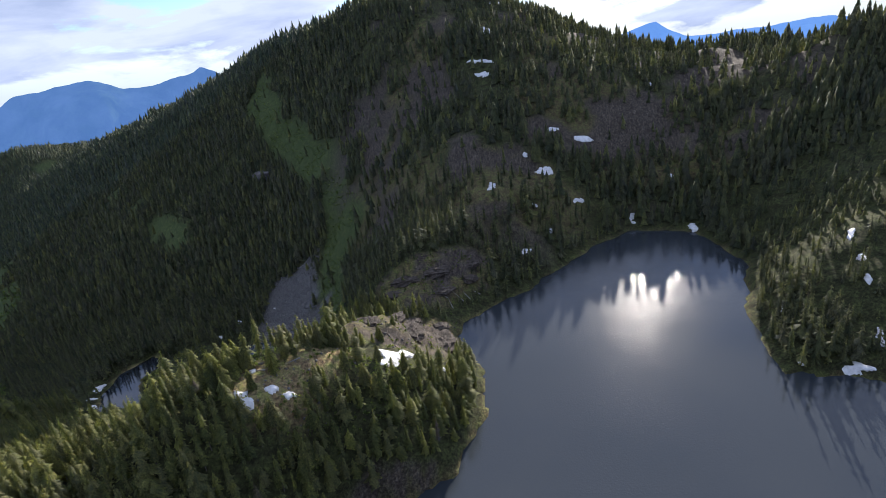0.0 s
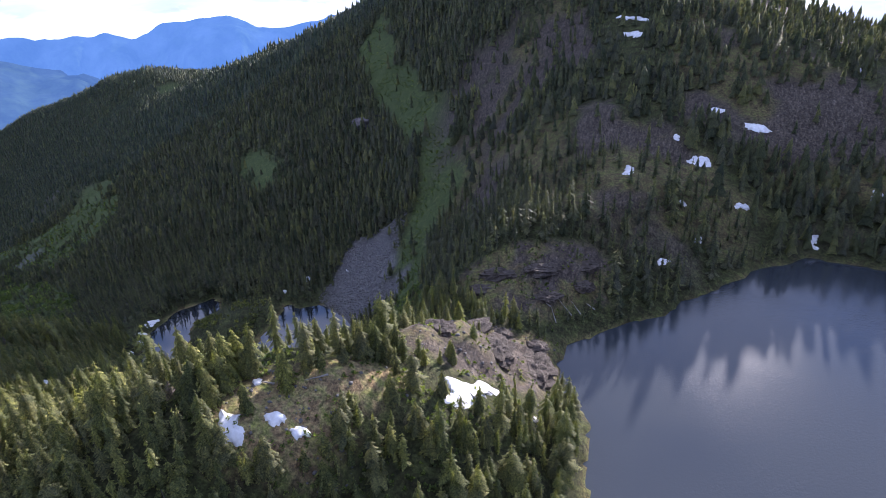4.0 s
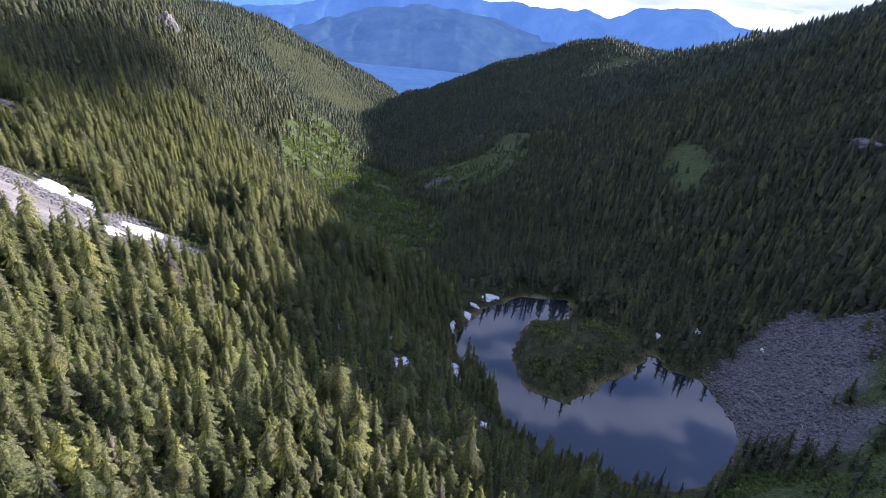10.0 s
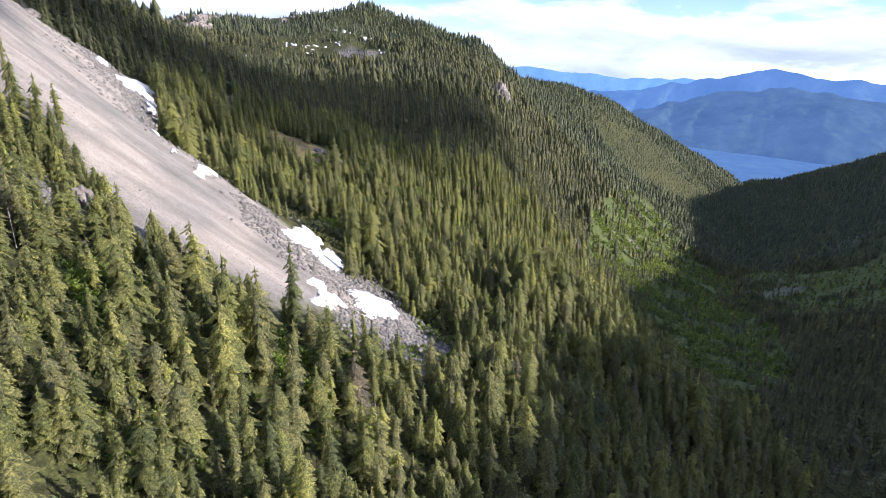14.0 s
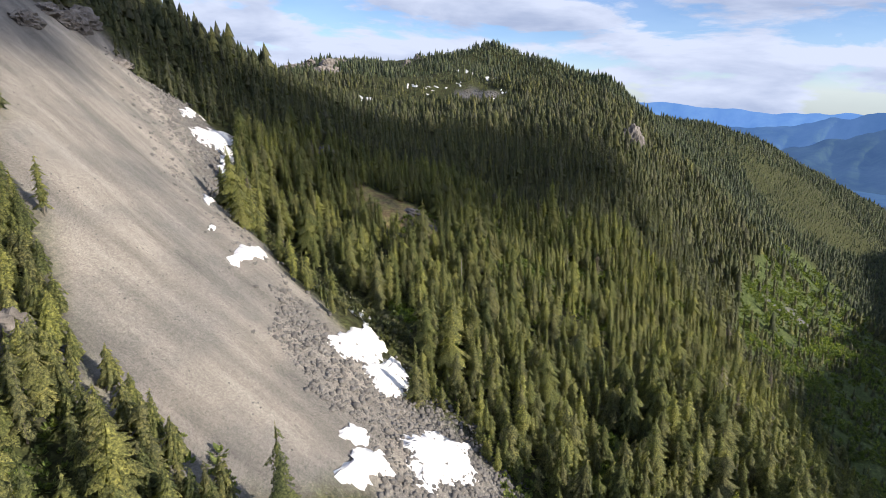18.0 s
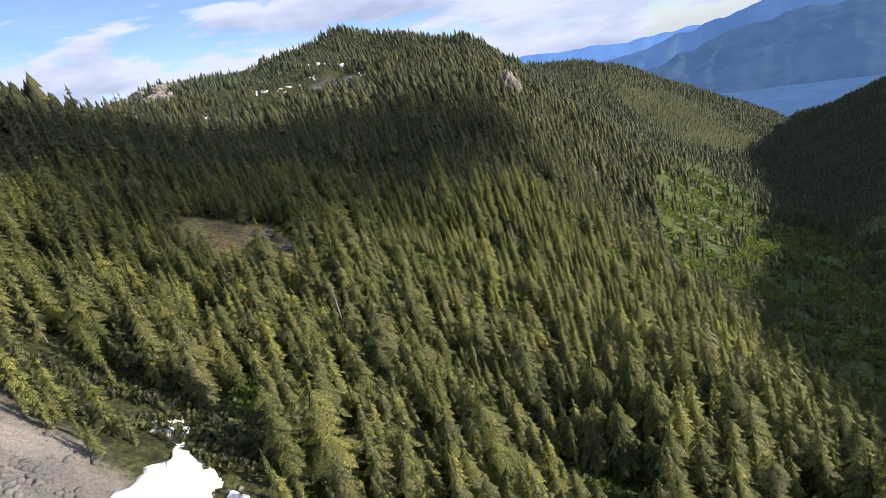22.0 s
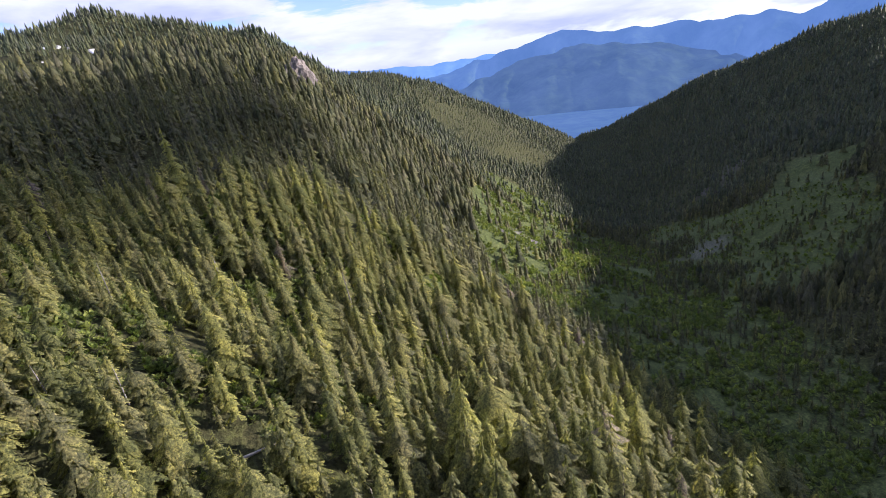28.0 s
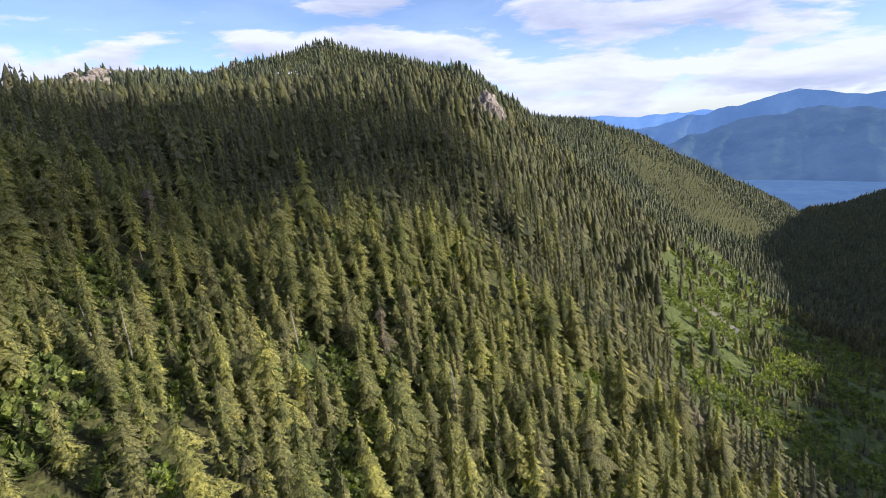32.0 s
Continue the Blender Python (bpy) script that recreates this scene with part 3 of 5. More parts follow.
    spots = ramp_node(n, l, tufts.outputs[0], ((0.36, (0.42, 0.44, 0.46)), (0.50, (0.95, 0.95, 0.95)), (0.64, (1.60, 1.55, 1.40))))
    spots = mix_node(n, l, mask("scree"), spots.outputs[0], (1.0, 1.0, 1.0))
    col = mix_node(n, l, 1.0, col, spots, "MULTIPLY")
    l.new(col, b.inputs["Base Color"])
    relief = mix_node(n, l, mask("scree"), tufts.outputs[0], mix_node(n, l, 0.7, (0.5, 0.5, 0.5), fine.outputs[0]))
    bump_node(n, l, b, relief, 0.9, 0.9)
    return m


def water_material(name, ripple, scale, rough, body, breeze, ior):
    """Clear dark water: ripples stand where the breeze, in patches, touches it."""
    m, n, l, b = material(name, rough, 0.7)
    b.inputs["Base Color"].default_value = (*body, 1)
    b.inputs["IOR"].default_value = ior
    t = noise_node(n, l, scale, 3.0, 0.6)
    patch = ramp_node(n, l, noise_node(n, l, 0.016, 3.0, 0.5).outputs[0], ((0.38, (0.12, 0.12, 0.12)), (0.62, (1, 1, 1))))
    bump_node(n, l, b, mix_node(n, l, breeze, t.outputs[0], mix_node(n, l, 1.0, t.outputs[0], patch.outputs[0], "MULTIPLY")), ripple, 0.25)
    return m


def snow_material():
    m, n, l, b = material("old_snow", 0.6, 0.3)
    t = noise_node(n, l, 0.5, 5.0, 0.6)
    f = noise_node(n, l, 4.0, 4.0, 0.7)
    r = ramp_node(n, l, t.outputs[0], ((0.3, (0.58, 0.57, 0.56)), (0.6, (0.78, 0.78, 0.79))))
    l.new(r.outputs[0], b.inputs["Base Color"])
    bump_node(n, l, b, f.outputs[0], 0.5, 0.2)
    return m


def painted_haze_material(name, low_col, high_col, glow):
    """Air-blue far country, a plain backdrop; its haze is painted on as emission."""
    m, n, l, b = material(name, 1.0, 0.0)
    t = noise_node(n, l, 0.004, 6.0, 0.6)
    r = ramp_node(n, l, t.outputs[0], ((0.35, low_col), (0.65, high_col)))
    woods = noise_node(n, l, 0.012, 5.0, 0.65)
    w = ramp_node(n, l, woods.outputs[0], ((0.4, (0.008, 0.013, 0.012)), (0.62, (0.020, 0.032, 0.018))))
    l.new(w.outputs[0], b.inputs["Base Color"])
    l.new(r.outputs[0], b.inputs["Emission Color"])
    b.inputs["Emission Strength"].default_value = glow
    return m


GROUND = ground_material()
WATER_UP = water_material("tarn_water", 0.34, 0.9, 0.11, (0.034, 0.040, 0.047), 1.0, 1.4)
WATER_LO = water_material("pond_water", 0.04, 0.6, 0.02, (0.020, 0.024, 0.028), 0.0, 1.6)
SNOW = snow_material()
# haze put into the emission colour, paler from range to range
FAR_HAZE_MATS = [painted_haze_material("far_range_near_haze", (0.034, 0.058, 0.104), (0.046, 0.074, 0.122), 1.0),
            painted_haze_material("far_range_mid_haze", (0.050, 0.090, 0.168), (0.064, 0.108, 0.192), 1.0),
            painted_haze_material("far_range_last_haze", (0.085, 0.155, 0.290), (0.110, 0.185, 0.320), 1.0)]

# the lake's haze is blue emission too
FAR_LAKE_HAZE = painted_haze_material("far_lake_haze", (0.043, 0.077, 0.142), (0.049, 0.084, 0.152), 1.0)


def cloud_material(name, veil):
    """Cloud: scatters light through itself; veil is the share of sun that comes straight through."""
    m, n, l, b = material(name, 1.0, 0.0)
    b.inputs["Base Color"].default_value = (0.92, 0.92, 0.93, 1)
    tr = n.new("ShaderNodeBsdfTranslucent")
    tr.inputs[0].default_value = (0.42, 0.45, 0.52, 1)
    mx = n.new("ShaderNodeMixShader")
    mx.inputs[0].default_value = 0.5
    l.new(b.outputs[0], mx.inputs[1])
    l.new(tr.outputs[0], mx.inputs[2])
    thin = n.new("ShaderNodeMixShader")
    body = n.new("ShaderNodeAttribute")
    body.attribute_name = "body"
    r = ramp_node(n, l, body.outputs["Fac"], ((0.0, (1, 1, 1)), (1.0, (veil, veil, veil))))
    l.new(r.outputs[0], thin.inputs[0])
    clear = n.new("ShaderNodeBsdfTransparent")
    l.new(mx.outputs[0], thin.inputs[1])
    l.new(clear.outputs[0], thin.inputs[2])
    l.new(thin.outputs[0], n["Material Output"].inputs[0])
    return m


THIN_CLOUD, THIN_BASE = cloud_material("thin_cloud", 0.15), cloud_material("thin_cloud_base", 0.75)
NEEDLES_DRY = foliage("needles_dry", (0.095, 0.085, 0.062), (0.14, 0.125, 0.092), (0.185, 0.168, 0.13), 0.25, 0.47)
HEATH_ROCK = stone("heath_rock", ((0.28, (0.036, 0.029, 0.023)), (0.5, (0.078, 0.064, 0.051)), (0.74, (0.150, 0.128, 0.106))), 0.5, 1.0, 0.5)
CRAG = stone("crag_rock", ((0.28, (0.07, 0.062, 0.056)), (0.5, (0.165, 0.15, 0.138)), (0.75, (0.30, 0.28, 0.258))), 0.25, 0.9, 0.4)


# ---- mesh helpers ----
def mesh_of(name, verts, faces, mat, sizes=None):
    """A mesh from arrays; faces all of one size, or flat loops with their sizes."""
    me = bpy.data.meshes.new(name)
    verts = np.asarray(verts, np.float32)
    faces = np.asarray(faces, np.int32)
    if sizes is None:
        sizes = np.full(len(faces), faces.shape[1], np.int32)
    loops = faces.ravel()
    me.vertices.add(len(verts))
    me.vertices.foreach_set("co", verts.ravel())
    me.loops.add(len(loops))
    me.loops.foreach_set("vertex_index", loops)
    me.polygons.add(len(sizes))
    me.polygons.foreach_set("loop_start", np.r_[0, np.cumsum(sizes)[:-1]].astype(np.int32))
    me.materials.append(mat)
    me.update(calc_edges=True)
    return me


def part(name, me, parent, label=""):
    ob = new(name, me)
    ob.parent = parent
    return tagged(ob, label)


# ---- ground ----
def axis(points):
    """Grid lines from (start, step) pairs, the last being the end."""
    out = []
    for (a, s), (b, _) in zip(points, points[1:]):
        out += list(np.arange(a, b, s))
    return np.array(out + [points[-1][0]])


def bare_masks(x, y, z, slope):
    wob = 7 * fbm(x, y, 24, 3, 31)
    m = {}
    m["scree"] = smooth(-ring_distance(x, y, SCREE) + wob * 0.8, -4, 5)
    m["talus"] = np.zeros(x.shape)
    for ring in TALUSES:
        m["talus"] = np.maximum(m["talus"], (0.5 if ring in (SCAR_NORTH, SCAR_LOW, SCAR_CHUTE) else 1.0) * smooth(-ring_distance(x, y, ring) + wob * 1.1, -4, 4))
    m["rock"] = smooth(slope + 0.25 * fbm(x, y, 30, 3, 40), 1.8, 2.3)
    # ledges on the steep face behind the tarn
    m["rock"] = np.maximum(m["rock"], smooth(-ring_distance(x, y, FACE), -20, 30) * 0.95 * smooth(fbm(x, y, 46, 4, 60), -0.12, 0.32))
    for ring in ROCKS:
        m["rock"] = np.maximum(m["rock"], smooth(-ring_distance(x, y, ring) + wob * 0.6, -4, 4) * smooth(fbm(x, y, 9, 3, 66), -0.55, 0.25))
    m["meadow"] = np.zeros(x.shape)
    for ring in MEADOWS:
        m["meadow"] = np.maximum(m["meadow"], smooth(-ring_distance(x, y, ring) + wob + (7 if ring is CHUTE else 0), -5, 6))
    m["heath"] = 0.35 * smooth(-ring_distance(x, y, FACE), -20, 30) * smooth(fbm(x, y, 70, 4, 63), -0.2, 0.3)
    for ring in HEATHS:
        m["heath"] = np.maximum(m["heath"], (0.4 if ring in (SLAB, HUMP) else 1.0) * smooth(-ring_distance(x, y, ring) + wob * 0.6, -4, 4))
    # washed brown banks round both waters
    for ring in (SHORE_UP, SHORE_LO):
        m["heath"] = np.maximum(m["heath"], (0.4 if ring is SHORE_UP else 0.8) * smooth((0.6 if ring is SHORE_UP else 2.0) - ring_distance(x, y, ring) + 0.3 * wob, 0, 2.5))
    return m


FACE = [(-60, 370), (60, 360), (130, 430), (200, 430), (330, 520), (330, 720), (100, 780), (-150, 800), (-180, 600), (-120, 450)]
OPEN_BOWL = [(-930, -110), (-990, -200), (-1090, -190), (-1180, -70), (-1110, 20), (-1000, 35), (-900, 0)]
OPEN_WOOD = [(-455, 130), (-500, 110), (-560, 130), (-600, 170), (-600, 225), (-540, 250), (-480, 220), (-450, 180)]
LEDGE_OPEN = [(-492, 57), (-496, 102), (-468, 112), (-448, 116), (-452, 98), (-470, 66)]
KNOLL_OPEN = [(-85, 135), (-90, 165), (-60, 205), (-25, 225), (0, 215), (-10, 165), (-40, 135)]
KNOLL_NW = [(-78, 160), (-58, 200), (-45, 215), (-58, 270), (-110, 285), (-145, 235), (-112, 185)]
KRUMM = [(-360, 122), (-374, 92), (-390, 60), (-412, 50), (-408, 84), (-388, 106), (-370, 136)]
LIGHT_GAPS = [[(-406, 168), (-418, 162), (-424, 170), (-412, 180)], [(-350, 195), (-375, 205), (-380, 196), (-360, 186)],
              [(-425, 92), (-402, 106), (-382, 124), (-384, 131), (-404, 116), (-428, 98)], [(-416, 164), (-399, 176), (-399, 182), (-416, 173)],
              [(-474, 168), (-462, 163), (-462, 172), (-472, 179)], [(-510, 172), (-500, 173), (-500, 180), (-510, 181)], [(-494, 126), (-484, 128), (-485, 136), (-494, 134)],
              [(-500, 184), (-489, 184), (-489, 190), (-500, 190)], [(-268, 98), (-250, 101), (-249, 118), (-263, 118)], [(-276, 135), (-259, 135), (-257, 154), (-274, 154)],
              [(-376, 236), (-364, 236), (-364, 244), (-376, 244)], [(-565, 230), (-550, 230), (-550, 242), (-565, 242)]]
MEADOWS = [CHUTE, PATCH, BRUSH, CLEARING, BRUSH_NORTH, VALLEY_FLOOR] + GLADES + LIGHT_GAPS
HEATHS = [KNOLL_TOP, SLAB, HUMP, LEDGE_OPEN, CUT_BANK]
ROCKS = [SLAB, HUMP, CLIFF_RING, OUTCROP, LEDGE, HEAD]
TALUSES = [TALUS, TALUS_SIDE, SCAR, SCAR_NORTH, SCAR_LOW, SCAR_CHUTE, BOWL, BOWL2, BLOCKFIELD, HIGHBLOCKS]
GX = axis([(-2600, 40), (-1500, 16), (-900, 9), (-560, 4.5), (-70, 2.8), (40, 5.5), (300, 20), (700, 60), (1200, 0)])
GY = axis([(-900, 60), (-450, 25), (-200, 9), (-20, 4.5), (200, 3.0), (360, 4.5), (420, 6), (620, 14), (1000, 22), (1600, 60), (2200, 0)])
X, Y = np.meshgrid(GX, GY)
Z = height(X, Y)
sy, sx = np.gradient(Z, GY, GX)
SL = np.hypot(sx, sy)
nx, ny = len(GX), len(GY)
q = (np.arange(ny - 1)[:, None] * nx + np.arange(nx - 1)[None, :]).ravel()
me = mesh_of("ground", np.c_[X.ravel(), Y.ravel(), Z.ravel()], np.c_[q, q + 1, q + nx + 1, q + nx], GROUND)
for key, val in bare_masks(X, Y, Z, SL).items():
    at = me.attributes.new(key, "FLOAT", "POINT")
    at.data.foreach_set("value", val.ravel().astype(np.float32))
me.polygons.foreach_set("use_smooth", np.ones(len(me.polygons), bool))
ground = tagged(new("ground", me), "steep mountain ground of heath, meadow, scree and rock", "ground", kind="structure")


def ground_z(x, y):
    """Height on the built sheet, between its grid lines."""
    x, y = np.asarray(x, float), np.asarray(y, float)
    i, j = np.clip(np.searchsorted(GX, x) - 1, 0, nx - 2), np.clip(np.searchsorted(GY, y) - 1, 0, ny - 2)
    u, v = (x - GX[i]) / (GX[i + 1] - GX[i]), (y - GY[j]) / (GY[j + 1] - GY[j])
    return (Z[j, i] * (1 - u) + Z[j, i + 1] * u) * (1 - v) + (Z[j + 1, i] * (1 - u) + Z[j + 1, i + 1] * u) * v


# ---- water ----
def lake(name, ring, level, mat, label, grow):
    bm = bmesh.new()
    c = np.mean(np.array(ring), axis=0)
    vs = []
    for x, y in ring:
        d = np.array((x, y)) - c
        k = 1 + grow / max(np.hypot(*d), 1)
        vs.append(bm.verts.new((c[0] + d[0] * k, c[1] + d[1] * k, level)))
    f = bm.faces.new(vs)
    f.normal_update()
    if f.normal.z < 0:
        f.normal_flip()
    bmesh.ops.triangulate(bm, faces=[f])
    m = bpy.data.meshes.new(name)
    bm.to_mesh(m)
    bm.free()
    m.materials.append(mat)
    return tagged(new(name, m), label, "lake", kind="structure")


lake("water_upper", SHORE_UP, UPPER, WATER_UP, "dark mountain tarn with wind ripples and sun glitter", 14)
LO_OUT = [p for p in SHORE_LO if p not in ISLET[1:-1]]
lake("water_lower", LO_OUT, LOWER, WATER_LO, "still dark forest pond mirroring the clouds", 10)


# ---- far country ----
def far_range(name, mat, dist, profile, label, depth=500):
    """A chain of far mountains: its crest from bearing and height pairs, with spurs running down in front."""
    # heights are named as seen at 4200 m
    away = dist / 4200
    az = np.radians(np.arange(profile[0][0], profile[-1][0] + 0.01, 0.35))
    top = np.interp(np.degrees(az), [p[0] for p in profile], [p[1] for p in profile])
    top = 60 + (top - 60) * away + 24 * fbm(np.degrees(az), 0 * az + dist, 3.0, 4, 77)
    rows = 16
    v = []
    for k in range(rows):
        f = k / (rows - 1)
        spur = 1 + 0.045 * fbm(np.degrees(az) + 1.5 * f, 0 * az + 0.8 * f, 3.0, 4, 50) * math.sin(math.pi * f)
        r = (dist - depth * (1 - f)) * spur
        z = -430 + (top + 430) * (f ** 0.8) + 26 * math.sin(math.pi * f) * fbm(np.degrees(az), 0 * az + 9 * f, 2.2, 3, 61)
        v.append(np.c_[-300 - r * np.sin(az), 190 + r * np.cos(az), z])
    v = np.concatenate(v)
    n = len(az)
    qq = (np.arange(rows - 1)[:, None] * n + np.arange(n - 1)[None, :]).ravel()
    m = mesh_of(name, v, np.c_[qq, qq + n, qq + n + 1, qq + 1], mat)
    return tagged(new(name, m), label, "mountains", kind="structure")


# these ranges and the plain carry their haze as glow, no air between
far_range("backdrop_range_last", FAR_HAZE_MATS[2], 4850, [(-45, -101), (-32, -163), (-29, -128), (-24, -172), (-19.5, -163), (-17, -47), (-14.6, -101), (-8, -172), (20, -101), (40, -47), (66, -47), (74, -61), (80, -52), (86, -34), (95, -47), (110, -65), (130, -101), (150, -128)], "far mountain chain with pale blue painted haze", 300)
far_range("backdrop_range_mid", FAR_HAZE_MATS[1], 4600, [(20, -160), (25, -20), (27, 60), (31.5, -10), (34, 10), (36.5, 90), (40, 60), (43, 30), (45, -30), (47.3, 10), (51, -30), (55, -5), (58.5, 5), (61, 15), (64, 36), (68.5, -30), (75, -120), (81, -190), (90, -330)], "far mountain chain with painted blue haze", 420)
far_range("backdrop_range_near", FAR_HAZE_MATS[0], 4350, [(20, -330), (34, -300), (44, -448), (50, -216), (56, -111), (60, -84), (64, -73), (68, -128), (73, -238), (80, -338), (88, -330), (112, -330)], "wooded far mountain with painted blue haze", 950)
m = mesh_of("backdrop_plain", [(-6000, -6000, -405), (6000, -6000, -405), (6000, 6000, -405), (-6000, 6000, -405)], [(0, 1, 2, 3)], FAR_LAKE_HAZE)
tagged(new("backdrop_plain", m), "far lake and valley floor with painted blue haze", "lake", kind="structure")


# ---- conifers ----
def conifer(rng, whorls, blades, fans, slim=1.0, bare=0.12, narrow=1.0):
    """Crown of a mountain hemlock of unit height: drooping sprays in whorls. Returns vertices and triangles."""
    v, f = [], []
    for k in range(whorls):
        t = (k + 0.5 * rng.random()) / whorls
        zc = bare + (1 - bare) * t
        reach = 0.150 * slim * (1 - t) ** 0.62 * min(1.0, 0.62 + 1.6 * t) * (0.58 + 0.8 * rng.random()) + 0.014
        turn = rng.random() * 6.28
        for j in range(blades if t < 0.85 else max(3, blades // 2)):
            a = turn + 6.283 * (j + 0.5 * rng.random()) / blades
            r = reach * (0.55 + 0.8 * rng.random())
            drop = r * (0.35 + 0.45 * rng.random())
            wide = narrow * r * (0.30 + 0.14 * rng.random())
            ca, sa = math.cos(a), math.sin(a)
            p = len(v)
            up = 0.035 * (1 - t) + 0.02
            mid = 0.55 * r
            v += [(0.008 * ca, 0.008 * sa, zc + up),
                  (mid * ca - wide * sa, mid * sa + wide * ca, zc - 0.62 * drop),
                  (r * ca, r * sa, zc - drop),
                  (mid * ca + wide * sa, mid * sa - wide * ca, zc - 0.62 * drop)]
            f += [(p, p + 1, p + 2), (p, p + 2, p + 3)]
            if fans:
                v += [(mid * ca, mid * sa, zc + 0.3 * up), (0.8 * r * ca - 1.1 * wide * sa, 0.8 * r * sa + 1.1 * wide * ca, zc - 1.15 * drop),
                      (0.8 * r * ca + 1.1 * wide * sa, 0.8 * r * sa - 1.1 * wide * ca, zc - 1.15 * drop)]
                f += [(p + 4, p + 5, p + 2), (p + 4, p + 2, p + 6)]
    # the dark heart of the crown
    p = len(v)
    v += [(0.05 * slim, 0, bare + 0.05), (0, 0.05 * slim, bare + 0.05), (-0.05 * slim, 0, bare + 0.05), (0, -0.05 * slim, bare + 0.05), (0, 0, 0.99)]
    f += [(p + j, p + (j + 1) % 4, p + 4) for j in range(4)]
    p = len(v)
    v += [(0.012, 0, 0.9), (-0.012, 0, 0.9), (0, 0.012, 0.9), (0, 0, 1.03)]
    f += [(p, p + 2, p + 3), (p + 2, p + 1, p + 3), (p + 1, p, p + 3)]
    return np.array(v, np.float32), np.array(f, np.int32)


def far_conifer(rng, tiers, sides):
    """A distant conifer: ragged stacked skirts."""
    v, f = [], []
    for k in range(tiers):
        z0, z1 = 0.08 + 0.86 * k / tiers, 0.08 + 0.92 * (k + 1.6) / tiers
        r = 0.165 * (1 - k / tiers) ** 0.7 + 0.03
        p = len(v)
        v.append((0, 0, min(z1, 1.0)))
        turn = rng.random() * 6.28
        for j in range(sides * 2):
            a = turn + 6.283 * j / (sides * 2)
            rr = r * (1.15 if j % 2 else 0.6) * (0.8 + 0.4 * rng.random())
            v.append((rr * math.cos(a), rr * math.sin(a), z0 - (0.03 if j % 2 else -0.03)))
        for j in range(sides * 2):
            f.append((p, p + 1 + j, p + 1 + (j + 1) % (sides * 2)))
    return np.array(v, np.float32), np.array(f, np.int32)


def taper(radius, height_m, sides=6, lean=0.0, rings=3):
    v, f = [], []
    for k in range(rings + 1):
        t = k / rings
        for j in range(sides):
            a = 6.283 * j / sides
            r = radius * (1 - 0.85 * t) * (1.25 if k == 0 else 1)
            v.append((r * math.cos(a) + lean * t * t * height_m, r * math.sin(a), height_m * t - (0.6 if k == 0 else 0)))
    for k in range(rings):
        for j in range(sides):
            a, b = k * sides + j, k * sides + (j + 1) % sides
            f.append((a, b, b + sides, a + sides))
    return v, f


def planted(name, kinds, px, py, pz, ph, mat, label, rng, category="forest", wide=None):
    """Many plants joined into one mesh of stuff."""
    which = rng.integers(0, len(kinds), len(px))
    V, F, T, base = [], [], [], 0
    for k, (kv, kf) in enumerate(kinds):
        s = np.nonzero(which == k)[0]
        if not len(s):
            continue
        a = rng.random(len(s)) * 6.283
        w = ph[s] * (0.72 + 0.6 * rng.random(len(s))) if wide is None else wide[s]
        lx, ly = rng.normal(0, 0.025, (2, len(s)))
        creep = 0.075 * smooth(-px[s], 180, 320) * smooth(520 - py[s], 0, 150)     # stems on the snowy slope lean
        lx, ly = lx - 0.3 * creep, ly - creep
        c, sn = np.cos(a), np.sin(a)
        hz = kv[None, :, 2] * ph[s][:, None]
        x = (kv[None, :, 0] * c[:, None] - kv[None, :, 1] * sn[:, None]) * w[:, None] + px[s][:, None] + lx[:, None] * hz
        y = (kv[None, :, 0] * sn[:, None] + kv[None, :, 1] * c[:, None]) * w[:, None] + py[s][:, None] + ly[:, None] * hz
        V.append(np.stack([x, y, hz + pz[s][:, None]], -1).reshape(-1, 3))
        F.append((kf[None] + (base + np.arange(len(s)) * len(kv))[:, None, None]).reshape(-1, 3))
        T.append(np.repeat(rng.random(len(s)), len(kv)))
        base += len(s) * len(kv)
    if not V:
        return None
    m = mesh_of(name, np.concatenate(V), np.concatenate(F), mat)
    at = m.attributes.new("tone", "FLOAT", "POINT")
    at.data.foreach_set("value", np.concatenate(T).astype(np.float32))
    return tagged(new(name, m), label, category, kind="stuff")


# where trees stand: a jittered grid, thinned on bare ground
FLIGHT = [(45, 30), (20, 90), (-30, 135), (-110, 178), (-215, 186), (-300, 187), (-380, 200), (-440, 215)]


def sites(x0, x1, y0, y1, step, rng):
    gx, gy = np.meshgrid(np.arange(x0, x1, step), np.arange(y0, y1, step))
    x = (gx + (rng.random(gx.shape) - 0.5) * step * 0.95).ravel()
    y = (gy + (rng.random(gx.shape) - 0.5) * step * 0.95).ravel()
    return x, y


